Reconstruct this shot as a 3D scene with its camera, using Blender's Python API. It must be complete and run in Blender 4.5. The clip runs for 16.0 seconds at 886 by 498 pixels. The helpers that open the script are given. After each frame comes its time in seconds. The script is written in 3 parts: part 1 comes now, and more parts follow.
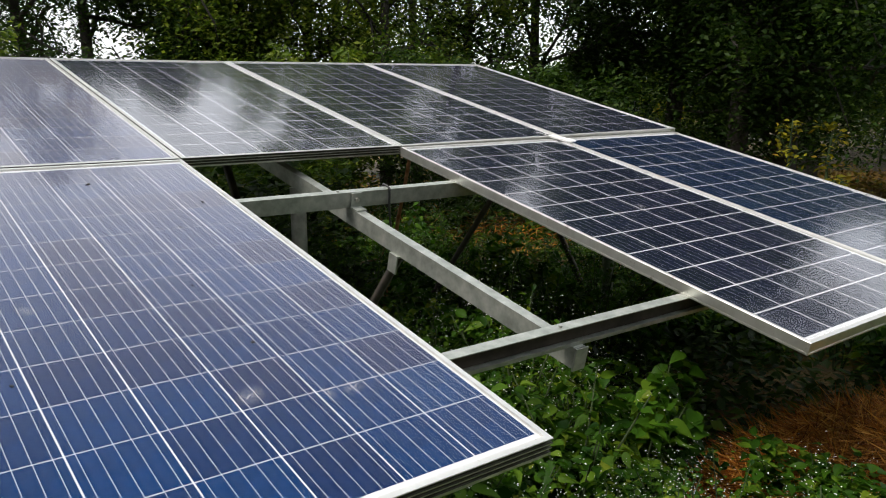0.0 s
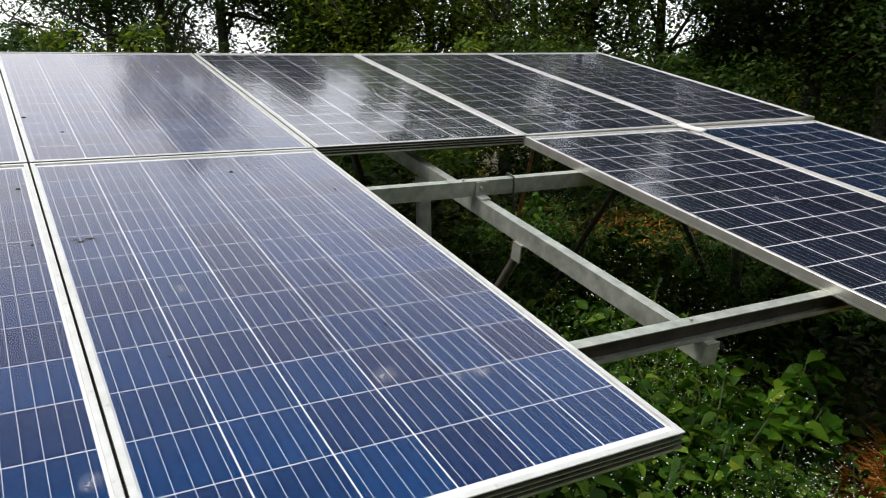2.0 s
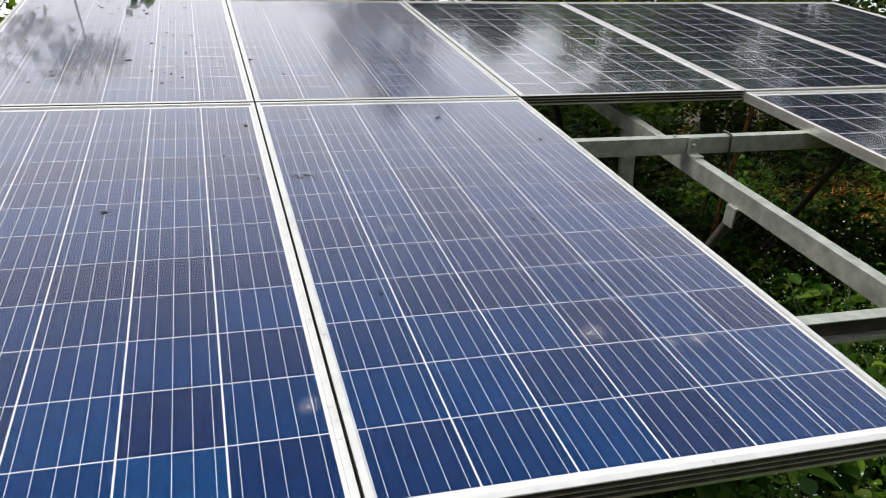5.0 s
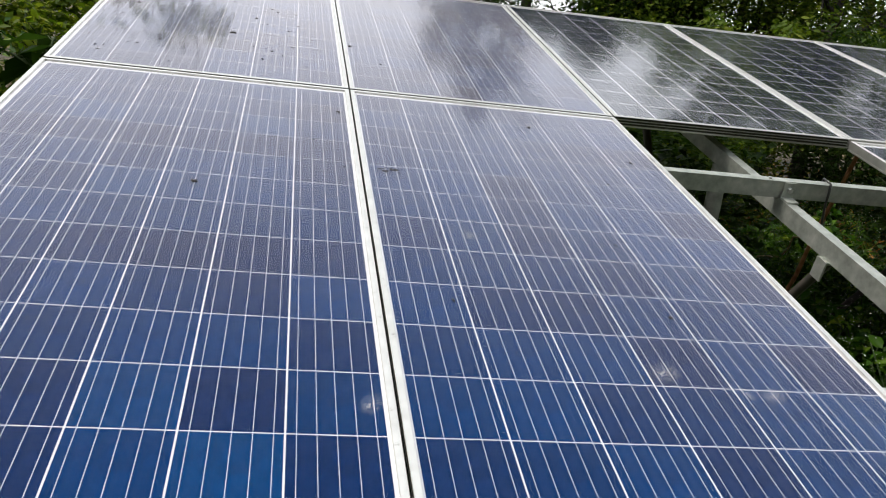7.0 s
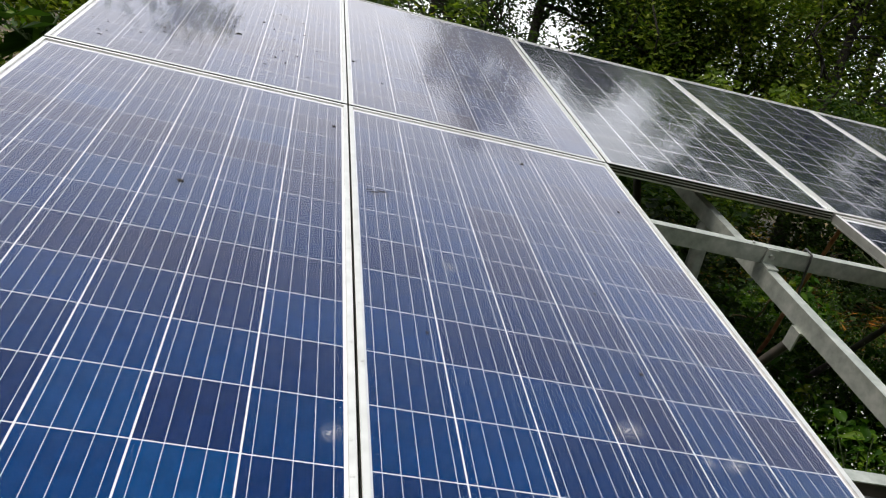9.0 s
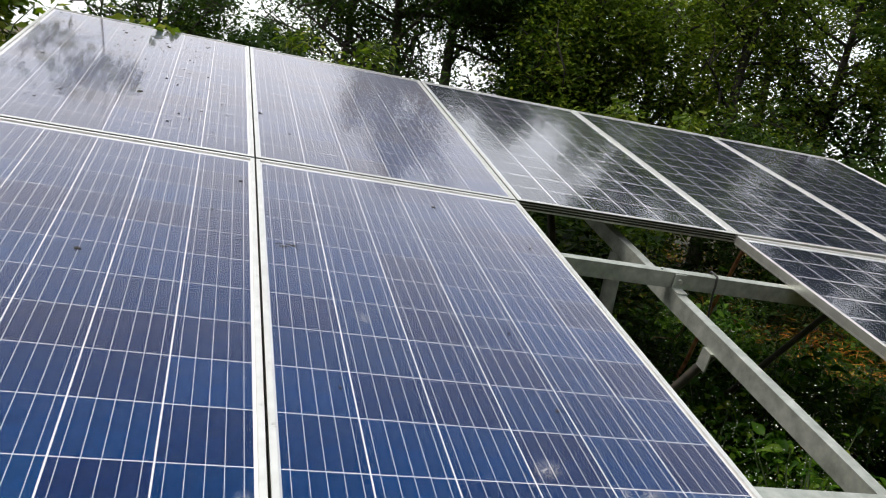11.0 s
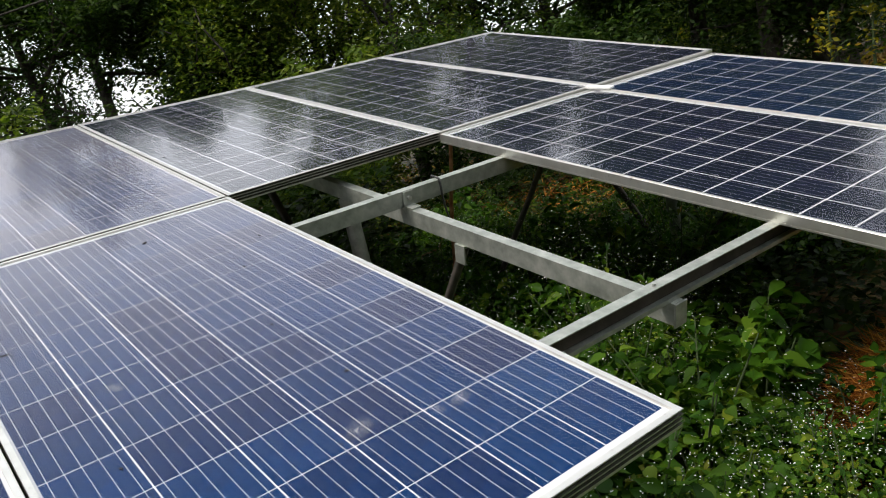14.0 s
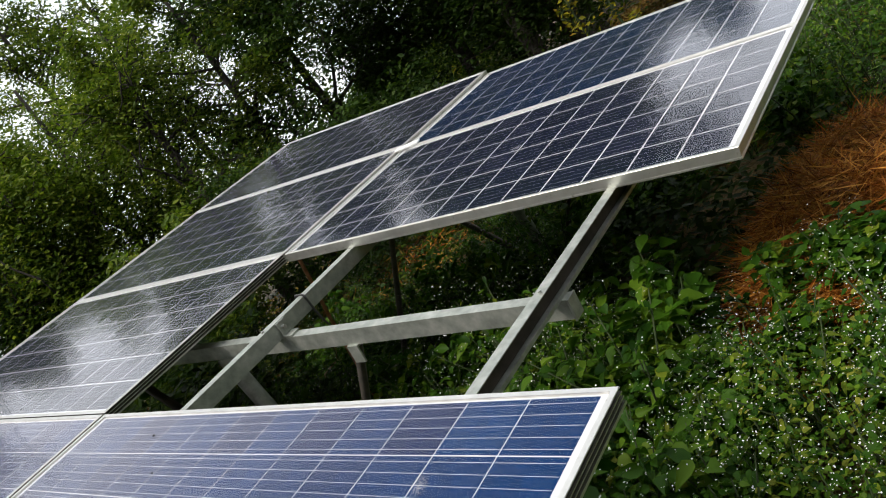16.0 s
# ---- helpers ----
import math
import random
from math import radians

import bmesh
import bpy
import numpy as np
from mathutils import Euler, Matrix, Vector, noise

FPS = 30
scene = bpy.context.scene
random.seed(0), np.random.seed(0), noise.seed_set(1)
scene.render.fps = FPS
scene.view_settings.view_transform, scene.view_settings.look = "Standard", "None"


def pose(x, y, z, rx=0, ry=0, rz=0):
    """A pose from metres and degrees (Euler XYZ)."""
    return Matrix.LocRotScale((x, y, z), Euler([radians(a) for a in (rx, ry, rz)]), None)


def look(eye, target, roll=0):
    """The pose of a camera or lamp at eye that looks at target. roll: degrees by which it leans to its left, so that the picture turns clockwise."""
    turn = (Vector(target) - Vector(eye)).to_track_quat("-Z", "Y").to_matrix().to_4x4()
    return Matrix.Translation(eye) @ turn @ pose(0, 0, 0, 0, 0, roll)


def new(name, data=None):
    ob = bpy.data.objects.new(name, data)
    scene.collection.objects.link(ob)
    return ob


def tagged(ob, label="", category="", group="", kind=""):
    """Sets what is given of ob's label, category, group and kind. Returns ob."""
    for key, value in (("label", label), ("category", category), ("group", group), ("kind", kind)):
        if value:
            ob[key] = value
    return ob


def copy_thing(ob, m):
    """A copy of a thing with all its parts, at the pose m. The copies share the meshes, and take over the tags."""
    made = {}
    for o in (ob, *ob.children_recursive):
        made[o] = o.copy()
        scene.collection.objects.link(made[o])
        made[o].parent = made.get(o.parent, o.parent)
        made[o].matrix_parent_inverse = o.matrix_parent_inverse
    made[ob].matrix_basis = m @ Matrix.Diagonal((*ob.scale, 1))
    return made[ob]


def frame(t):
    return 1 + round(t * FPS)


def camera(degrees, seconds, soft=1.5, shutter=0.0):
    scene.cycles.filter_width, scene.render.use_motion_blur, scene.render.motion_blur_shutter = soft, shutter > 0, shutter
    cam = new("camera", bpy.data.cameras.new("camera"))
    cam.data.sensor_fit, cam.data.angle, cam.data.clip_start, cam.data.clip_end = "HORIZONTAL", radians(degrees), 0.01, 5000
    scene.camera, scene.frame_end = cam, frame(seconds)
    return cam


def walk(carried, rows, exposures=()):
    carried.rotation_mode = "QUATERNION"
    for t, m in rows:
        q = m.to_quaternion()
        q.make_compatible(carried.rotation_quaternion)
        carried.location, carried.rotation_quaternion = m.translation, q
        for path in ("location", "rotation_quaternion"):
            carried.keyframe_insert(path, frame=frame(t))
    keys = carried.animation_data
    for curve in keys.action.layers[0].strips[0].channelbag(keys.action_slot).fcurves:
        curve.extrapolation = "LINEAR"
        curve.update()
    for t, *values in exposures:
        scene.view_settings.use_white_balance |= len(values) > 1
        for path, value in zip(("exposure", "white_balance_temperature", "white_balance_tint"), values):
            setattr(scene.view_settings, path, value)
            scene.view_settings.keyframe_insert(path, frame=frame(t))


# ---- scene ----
# The array's own axes: x along the row, y up the slope, z off the glass; zero at the joint of the first two columns
TILT, HEIGHT = 12.0, 1.30
ARRAY = pose(0, 0, HEIGHT, TILT, 0, 0)

cam = camera(60.05, 16.0, 1.1)
PATH = [
    (0, (0.0380, -2.7980, 0.8629), (1.1607, -1.4286, 0.1741), 7.94),
    (0.5, (0.0282, -2.7962, 0.8599), (1.0897, -1.3862, 0.1562), 7.23),
    (1, (0.0137, -2.7995, 0.8583), (1.0136, -1.3517, 0.1413), 6.57),
    (1.5, (0.0047, -2.7982, 0.8591), (0.9477, -1.3187, 0.1298), 5.99),
    (2, (-0.0023, -2.7960, 0.8596), (0.8806, -1.2857, 0.1183), 5.66),
    (2.5, (-0.0108, -2.7874, 0.8559), (0.8045, -1.2477, 0.0976), 5.28),
    (3, (-0.0172, -2.7767, 0.8499), (0.7274, -1.2123, 0.0699), 4.82),
    (3.5, (-0.0257, -2.7653, 0.8441), (0.6489, -1.1825, 0.0382), 4.46),
    (4, (-0.0328, -2.7536, 0.8362), (0.5710, -1.1550, 0.0057), 4.02),
    (4.5, (-0.0404, -2.7452, 0.8308), (0.4913, -1.1338, -0.0240), 3.61),
    (5, (-0.0481, -2.7350, 0.8224), (0.4150, -1.1114, -0.0492), 3.52),
    (7.5, (-0.0864, -2.6863, 0.8284), (0.1986, -1.0297, -0.0572), 11.51),
    (8, (-0.0911, -2.6765, 0.8313), (0.1903, -1.0161, -0.0483), 13.82),
    (10.5, (-0.0506, -2.6772, 0.8687), (0.3851, -0.9809, 0.1320), 16.97),
    (11, (-0.0400, -2.6740, 0.8773), (0.4649, -0.9858, 0.1667), 14.38),
    (11.5, (-0.0235, -2.6759, 0.8850), (0.5592, -1.0074, 0.1874), 11.62),
    (12, (-0.0148, -2.6744, 0.8912), (0.6600, -1.0394, 0.1972), 9.15),
    (12.5, (-0.0048, -2.6798, 0.8983), (0.7663, -1.0906, 0.1985), 6.56),
    (13, (0.0170, -2.6868, 0.8923), (0.8758, -1.1488, 0.1803), 3.27),
    (13.5, (0.0370, -2.6865, 0.8737), (0.9741, -1.2085, 0.1337), -0.91),
    (14, (0.0530, -2.6866, 0.8610), (1.0644, -1.2604, 0.1173), -5.98),
    (14.5, (0.0576, -2.6905, 0.8536), (1.1522, -1.3024, 0.1571), -11.57),
    (15, (0.0617, -2.6916, 0.8487), (1.2290, -1.3390, 0.2022), -17.17),
    (15.5, (0.0624, -2.6893, 0.8454), (1.3010, -1.3938, 0.2149), -23.70),
    (16, (0.0675, -2.6876, 0.8412), (1.3653, -1.4582, 0.1976), -28.78),
]
walk(cam, [(t, ARRAY @ look(eye, target, roll)) for t, eye, target, roll in PATH])

# ---------------------------------------------------------------- light
SUN_EL, SUN_AZ = 55.0, -75.0
world = bpy.data.worlds.new("sky")
scene.world = world
world.use_nodes = True
wn, wl = world.node_tree.nodes, world.node_tree.links
sky = wn.new("ShaderNodeTexSky")
sky.sky_type = "NISHITA"
sky.sun_disc = False
sky.sun_elevation, sky.sun_rotation = radians(SUN_EL), radians(SUN_AZ)
sky.dust_density, sky.air_density = 4.0, 1.2
haze = wn.new("ShaderNodeMix")
haze.data_type = "RGBA"
haze.inputs["Factor"].default_value = 0.75
haze.inputs["B"].default_value = (9.5, 9.75, 9.9, 1)
wl.new(sky.outputs["Color"], haze.inputs["A"])
wl.new(haze.outputs["Result"], wn["Background"].inputs["Color"])
wn["Background"].inputs["Strength"].default_value = 0.19

sun = new("sun", bpy.data.lights.new("sun", "SUN"))
sun.data.energy, sun.data.angle, sun.data.color = 2.8, radians(12), (1.0, 0.94, 0.84)
sun.matrix_world = look((0, 0, 0), (-math.sin(radians(SUN_AZ)) * math.cos(radians(SUN_EL)), -math.cos(radians(SUN_AZ)) * math.cos(radians(SUN_EL)), -math.sin(radians(SUN_EL))))
scene.view_settings.exposure = -0.2


# ---------------------------------------------------------------- materials
def material(name, rough=0.6, metal=0.0):
    m = bpy.data.materials.new(name)
    m.use_nodes = True
    n, l = m.node_tree.nodes, m.node_tree.links
    b = n["Principled BSDF"]
    b.inputs["Roughness"].default_value, b.inputs["Metallic"].default_value = rough, metal
    return m, n, l, b


def ramp(n, l, fac, stops):
    r = n.new("ShaderNodeValToRGB")
    e = r.color_ramp.elements
    while len(e) < len(stops):
        e.new(0.5)
    for k, (p, c) in zip(e, stops):
        k.position, k.color = p, (*c, 1)
    l.new(fac, r.inputs["Fac"])
    return r.outputs["Color"]


def grain(n, l, scale, detail=4.0, rough=0.6):
    c = n.new("ShaderNodeTexCoord")
    t = n.new("ShaderNodeTexNoise")
    t.inputs["Scale"].default_value, t.inputs["Detail"].default_value, t.inputs["Roughness"].default_value = scale, detail, rough
    l.new(c.outputs["Object"], t.inputs["Vector"])
    return t.outputs["Fac"]


def blend(n, l, a, b, fac, kind="MIX"):
    x = n.new("ShaderNodeMix")
    x.data_type, x.blend_type = "RGBA", kind
    for key, v in (("Factor", fac), ("A", a), ("B", b)):
        if isinstance(v, (int, float)):
            x.inputs[key].default_value = v
        elif isinstance(v, tuple):
            x.inputs[key].default_value = (*v, 1)
        else:
            l.new(v, x.inputs[key])
    return x.outputs["Result"]


def relief(n, l, b, fac, strength, distance=0.01):
    k = n.new("ShaderNodeBump")
    k.inputs["Strength"].default_value, k.inputs["Distance"].default_value = strength, distance
    l.new(fac, k.inputs["Height"])
    l.new(k.outputs["Normal"], b.inputs["Normal"])


def solid(name, stops, scale, rough, metal=0.0, bump=0.2, distance=0.002):
    m, n, l, b = material(name, rough, metal)
    g = grain(n, l, scale)
    l.new(ramp(n, l, g, stops), b.inputs["Base Color"])
    relief(n, l, b, grain(n, l, scale * 6), bump, distance)
    return m


def dirty_metal(name, stops, dirt):
    """Dull metal with streaks of dried dirt."""
    m, n, l, b = material(name, 0.33, 0.85)
    clean = ramp(n, l, grain(n, l, 18), stops)
    soil = ramp(n, l, grain(n, l, 34, 8.0, 0.7), [(0.60, (0, 0, 0)), (0.74, (0.7, 0.7, 0.7))])
    l.new(blend(n, l, clean, dirt, soil), b.inputs["Base Color"])
    relief(n, l, b, grain(n, l, 110), 0.15, 0.002)
    return m


def foliage(name, stops, through_light=0.35, rough=0.45):
    m, n, l, b = material(name, rough)
    i = n.new("ShaderNodeNewGeometry")
    colour = ramp(n, l, i.outputs["Random Per Island"], stops)
    patch = ramp(n, l, grain(n, l, 1.3, 2.0), [(0.3, (0.55, 0.6, 0.55)), (0.7, (1.25, 1.2, 1.0))])
    colour = blend(n, l, colour, patch, 1.0, "MULTIPLY")
    l.new(colour, b.inputs["Base Color"])
    b.inputs["Specular IOR Level"].default_value = 0.1
    t = n.new("ShaderNodeBsdfTranslucent")
    l.new(blend(n, l, colour, (1.3, 1.5, 0.6), 1.0, "MULTIPLY"), t.inputs["Color"])
    x = n.new("ShaderNodeMixShader")
    x.inputs[0].default_value = through_light
    l.new(b.outputs[0], x.inputs[1])
    l.new(t.outputs[0], x.inputs[2])
    l.new(x.outputs[0], n["Material Output"].inputs["Surface"])
    return m


def cell_material(name, stops, crystal):
    m, n, l, b = material(name, 0.35)
    o = n.new("ShaderNodeObjectInfo")
    colour = ramp(n, l, o.outputs["Random"], stops)
    c = n.new("ShaderNodeTexCoord")
    v = n.new("ShaderNodeTexVoronoi")
    v.inputs["Scale"].default_value = 55
    l.new(c.outputs["Object"], v.inputs["Vector"])
    flake = ramp(n, l, v.outputs["Color"], [(0.0, (1 - crystal,) * 3), (1.0, (1 + crystal,) * 3)])
    colour = blend(n, l, colour, flake, 1.0, "MULTIPLY")
    l.new(colour, b.inputs["Base Color"])
    b.inputs["Specular IOR Level"].default_value = 0.0
    return m


def rising(n, l, power, low, high):
    """A factor that grows towards grazing angles, for gloss."""
    w, p, f = n.new("ShaderNodeLayerWeight"), n.new("ShaderNodeMath"), n.new("ShaderNodeMapRange")
    w.inputs["Blend"].default_value = 0.5
    p.operation = "POWER"
    p.inputs[1].default_value = power
    f.inputs["To Min"].default_value, f.inputs["To Max"].default_value = low, high
    l.new(w.outputs["Facing"], p.inputs[0])
    l.new(p.outputs[0], f.inputs["Value"])
    return f.outputs[0]


def mixed(n, l, fac, one, two):
    x = n.new("ShaderNodeMixShader")
    l.new(fac, x.inputs[0])
    l.new(one.outputs[0], x.inputs[1])
    l.new(two.outputs[0], x.inputs[2])
    return x


def glass_material(name, rough, power=5.0):
    """Clear cover glass."""
    m, n, l, b = material(name)
    n.remove(b)
    clear, gloss = n.new("ShaderNodeBsdfTransparent"), n.new("ShaderNodeBsdfGlossy")
    gloss.inputs["Roughness"].default_value, gloss.inputs["Color"].default_value = rough, (0.96, 0.95, 0.97, 1)
    l.new(mixed(n, l, rising(n, l, power, 0.004, 0.95), clear, gloss).outputs[0], n["Material Output"].inputs["Surface"])
    return m


def laminate(m, sheen, dust):
    """The broad sheen of textured glass and its film of dust, over what lies under the pane."""
    n, l = m.node_tree.nodes, m.node_tree.links
    broad, film = n.new("ShaderNodeBsdfGlossy"), n.new("ShaderNodeBsdfDiffuse")
    broad.inputs["Roughness"].default_value, broad.inputs["Color"].default_value = 0.32, (1.0, 0.885, 0.84, 1)
    film.inputs["Color"].default_value = (0.36, 0.33, 0.32, 1)
    x = mixed(n, l, rising(n, l, 4.6, 0.0, sheen), n["Principled BSDF"], broad)
    c, t, r = n.new("ShaderNodeNewGeometry"), n.new("ShaderNodeTexNoise"), n.new("ShaderNodeMapRange")
    t.inputs["Scale"].default_value, t.inputs["Detail"].default_value, t.inputs["Roughness"].default_value = 3.5, 8.0, 0.65
    l.new(c.outputs["Position"], t.inputs["Vector"])
    r.inputs["From Min"].default_value, r.inputs["From Max"].default_value = 0.35, 0.75
    r.inputs["To Min"].default_value, r.inputs["To Max"].default_value = dust * 0.4, dust * 1.7
    l.new(t.outputs["Fac"], r.inputs["Value"])
    x = mixed(n, l, r.outputs[0], x, film)
    l.new(x.outputs[0], n["Material Output"].inputs["Surface"])
    return m


def dried_splash():
    """Chalky film, thick in the middle, broken up and thinning out to nothing."""
    m, n, l, b = material("dried_dropping", 0.9)
    b.inputs["Base Color"].default_value = (0.62, 0.62, 0.66, 1)
    c, g, r, k = n.new("ShaderNodeTexCoord"), n.new("ShaderNodeTexGradient"), n.new("ShaderNodeMapRange"), n.new("ShaderNodeMath")
    g.gradient_type = "SPHERICAL"
    l.new(c.outputs["Object"], g.inputs["Vector"])
    t = n.new("ShaderNodeTexNoise")
    t.inputs["Scale"].default_value, t.inputs["Detail"].default_value, t.inputs["Roughness"].default_value = 5.0, 6.0, 0.75
    l.new(c.outputs["Object"], t.inputs["Vector"])
    r.inputs["From Min"].default_value, r.inputs["From Max"].default_value, r.inputs["To Max"].default_value = 0.46, 0.72, 1.3
    l.new(t.outputs["Fac"], r.inputs["Value"])
    k.operation, k.use_clamp = "MULTIPLY", True
    l.new(r.outputs[0], k.inputs[0])
    l.new(g.outputs["Fac"], k.inputs[1])
    clear = n.new("ShaderNodeBsdfTransparent")
    l.new(mixed(n, l, k.outputs[0], clear, b).outputs[0], n["Material Output"].inputs["Surface"])
    return m


FRAME = dirty_metal("anodised_aluminium", [(0.3, (0.61, 0.60, 0.565)), (0.7, (0.73, 0.72, 0.685))], (0.18, 0.14, 0.10))
SHEET = laminate(solid("white_backsheet", [(0.3, (0.60, 0.60, 0.62)), (0.7, (0.70, 0.70, 0.72))], 9, 0.5), 0.90, 0.003)
RIBBON = laminate(solid("tinned_ribbon", [(0.3, (0.58, 0.59, 0.63)), (0.7, (0.72, 0.73, 0.78))], 30, 0.45, 0.2), 0.90, 0.003)
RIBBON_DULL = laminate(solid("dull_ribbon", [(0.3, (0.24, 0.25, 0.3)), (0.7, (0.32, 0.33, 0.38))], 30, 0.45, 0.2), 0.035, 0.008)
CELL_BLUE = laminate(cell_material("poly_cell_blue", [(0.0, (0.001, 0.029, 0.112)), (0.35, (0.001, 0.025, 0.096)), (0.6, (0.002, 0.021, 0.084)), (0.8, (0.004, 0.018, 0.072)), (0.93, (0.001, 0.036, 0.126)), (1.0, (0.007, 0.015, 0.056))], 0.16), 0.90, 0.003)
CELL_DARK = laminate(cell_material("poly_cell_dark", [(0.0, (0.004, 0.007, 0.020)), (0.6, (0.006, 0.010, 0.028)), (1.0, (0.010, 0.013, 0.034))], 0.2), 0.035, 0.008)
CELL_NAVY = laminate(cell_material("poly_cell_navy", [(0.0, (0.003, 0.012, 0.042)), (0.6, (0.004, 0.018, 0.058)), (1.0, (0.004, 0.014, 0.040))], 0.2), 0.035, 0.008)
GLASS = glass_material("dusty_glass", 0.09)
GLASS_CLEAN = glass_material("cleaner_glass", 0.10, 3.4)
SHEET_CLEAN = laminate(solid("clean_backsheet", [(0.3, (0.74, 0.74, 0.76)), (0.7, (0.82, 0.82, 0.84))], 9, 0.5), 0.035, 0.008)
CAP = solid("white_plastic", [(0.3, (0.7, 0.7, 0.68)), (0.7, (0.8, 0.8, 0.78))], 20, 0.5)
STEEL = solid("galvanised_steel", [(0.25, (0.23, 0.25, 0.22)), (0.5, (0.38, 0.40, 0.36)), (0.75, (0.56, 0.57, 0.525))], 17, 0.42, 0.6, 0.25)
# brown of dried mud, darkened further to paint in the channel's inner shade
MUD_SHADE = solid("muddy_shaded_steel", [(0.3, (0.035, 0.03, 0.022)), (0.7, (0.10, 0.085, 0.065))], 12, 0.85)
# dark colour that paints shade into the frame grooves and the gaps between panels
GROOVE_SHADE = solid("shaded_groove", [(0.3, (0.035, 0.035, 0.026)), (0.7, (0.085, 0.085, 0.062))], 30, 0.9)
CABLE = solid("black_cable", [(0.3, (0.015, 0.015, 0.015)), (0.7, (0.05, 0.05, 0.048))], 60, 0.3)
REDWOOD = solid("red_brown_stick", [(0.3, (0.20, 0.075, 0.025)), (0.7, (0.42, 0.20, 0.09))], 25, 0.7)
BOLT = solid("zinc_bolt", [(0.3, (0.4, 0.4, 0.38)), (0.7, (0.55, 0.55, 0.52))], 40, 0.4, 0.8)
RUST = solid("dark_painted_steel", [(0.3, (0.05, 0.05, 0.045)), (0.7, (0.10, 0.085, 0.07))], 20, 0.7, 0.2)
CANE = solid("dry_cane", [(0.3, (0.20, 0.12, 0.05)), (0.7, (0.36, 0.25, 0.13))], 25, 0.7)
BARK = solid("tree_bark", [(0.25, (0.018, 0.015, 0.012)), (0.6, (0.04, 0.033, 0.026)), (0.8, (0.075, 0.062, 0.05))], 9, 0.9, 0, 0.9, 0.02)
STEM = solid("green_stem", [(0.3, (0.022, 0.045, 0.010)), (0.7, (0.05, 0.07, 0.02))], 20, 0.85)
STRAW = foliage("dry_straw", [(0.0, (0.05, 0.018, 0.005)), (0.25, (0.26, 0.075, 0.012)), (0.6, (0.44, 0.16, 0.028)), (0.85, (0.70, 0.34, 0.08)), (1.0, (0.06, 0.025, 0.008))], 0.15, 0.6)
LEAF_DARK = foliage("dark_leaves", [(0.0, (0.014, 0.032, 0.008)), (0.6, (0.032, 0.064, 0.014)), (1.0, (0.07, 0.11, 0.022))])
LEAF_OLIVE = foliage("olive_leaves", [(0.0, (0.045, 0.079, 0.010)), (0.6, (0.102, 0.154, 0.021)), (1.0, (0.225, 0.26, 0.044))])
LEAF_FRESH = foliage("fresh_leaves", [(0.0, (0.055, 0.095, 0.010)), (0.6, (0.12, 0.17, 0.018)), (1.0, (0.28, 0.29, 0.05))], 0.4)
LEAF_WEED = foliage("weed_leaves", [(0.0, (0.013, 0.048, 0.004)), (0.5, (0.046, 0.115, 0.009)), (0.85, (0.100, 0.185, 0.015)), (1.0, (0.19, 0.245, 0.025))], 0.25)
LEAF_YELLOW = foliage("yellow_leaves", [(0.0, (0.22, 0.20, 0.02)), (0.6, (0.45, 0.38, 0.03)), (1.0, (0.30, 0.18, 0.03))], 0.4)
LITTER = foliage("leaf_litter", [(0.0, (0.16, 0.08, 0.02)), (0.5, (0.30, 0.17, 0.05)), (0.85, (0.36, 0.28, 0.06)), (1.0, (0.10, 0.10, 0.03))], 0.1, 0.7)
BLOOM = foliage("orange_petals", [(0.0, (0.55, 0.16, 0.01)), (1.0, (0.75, 0.32, 0.02))], 0.3)
FLOWER = solid("white_petals", [(0.3, (0.62, 0.62, 0.55)), (0.7, (0.8, 0.8, 0.76))], 50, 0.7)
SPECK = solid("dark_debris", [(0.3, (0.008, 0.007, 0.006)), (0.7, (0.028, 0.022, 0.016))], 60, 0.8)
DROPPING = dried_splash()


def ground_material():
    m, n, l, b = material("soil_and_grass", 0.95)
    big = ramp(n, l, grain(n, l, 0.35, 5.0), [(0.36, (0.022, 0.026, 0.009)), (0.50, (0.045, 0.032, 0.014)), (0.64, (0.14, 0.10, 0.03))])
    fine = ramp(n, l, grain(n, l, 9, 8.0, 0.75), [(0.3, (0.45, 0.45, 0.45)), (0.7, (1.4, 1.35, 1.2))])
    l.new(blend(n, l, big, fine, 1.0, "MULTIPLY"), b.inputs["Base Color"])
    relief(n, l, b, grain(n, l, 7, 8.0, 0.7), 1.0, 0.06)
    return m


SOIL = ground_material()


# ---------------------------------------------------------------- building helpers
def part(name, bm, mat, parent, label=""):
    me = bpy.data.meshes.new(name)
    bm.to_mesh(me)
    bm.free()
    me.materials.append(mat)
    ob = new(name, me)
    ob.parent = parent
    return tagged(ob, label)


def raw_mesh(name, verts, sizes, index, mat, smooth=False):
    """A mesh from arrays: vertices, corners per face, and the corners."""
    me = bpy.data.meshes.new(name)
    verts, sizes, index = np.asarray(verts, np.float32), np.asarray(sizes, np.int32), np.asarray(index, np.int32)
    me.vertices.add(len(verts))
    me.vertices.foreach_set("co", verts.ravel())
    me.loops.add(len(index))
    me.loops.foreach_set("vertex_index", index)
    me.polygons.add(len(sizes))
    me.polygons.foreach_set("loop_start", np.concatenate(([0], np.cumsum(sizes)[:-1])).astype(np.int32))
    me.polygons.foreach_set("loop_total", sizes)
    if smooth:
        me.polygons.foreach_set("use_smooth", np.ones(len(sizes), bool))
    me.update()
    me.validate()
    me.materials.append(mat)
    return me


def child(name, me, parent, m=None, label=""):
    ob = new(name, me)
    ob.parent = parent
    if m is not None:
        ob.matrix_basis = m
    return tagged(ob, label)


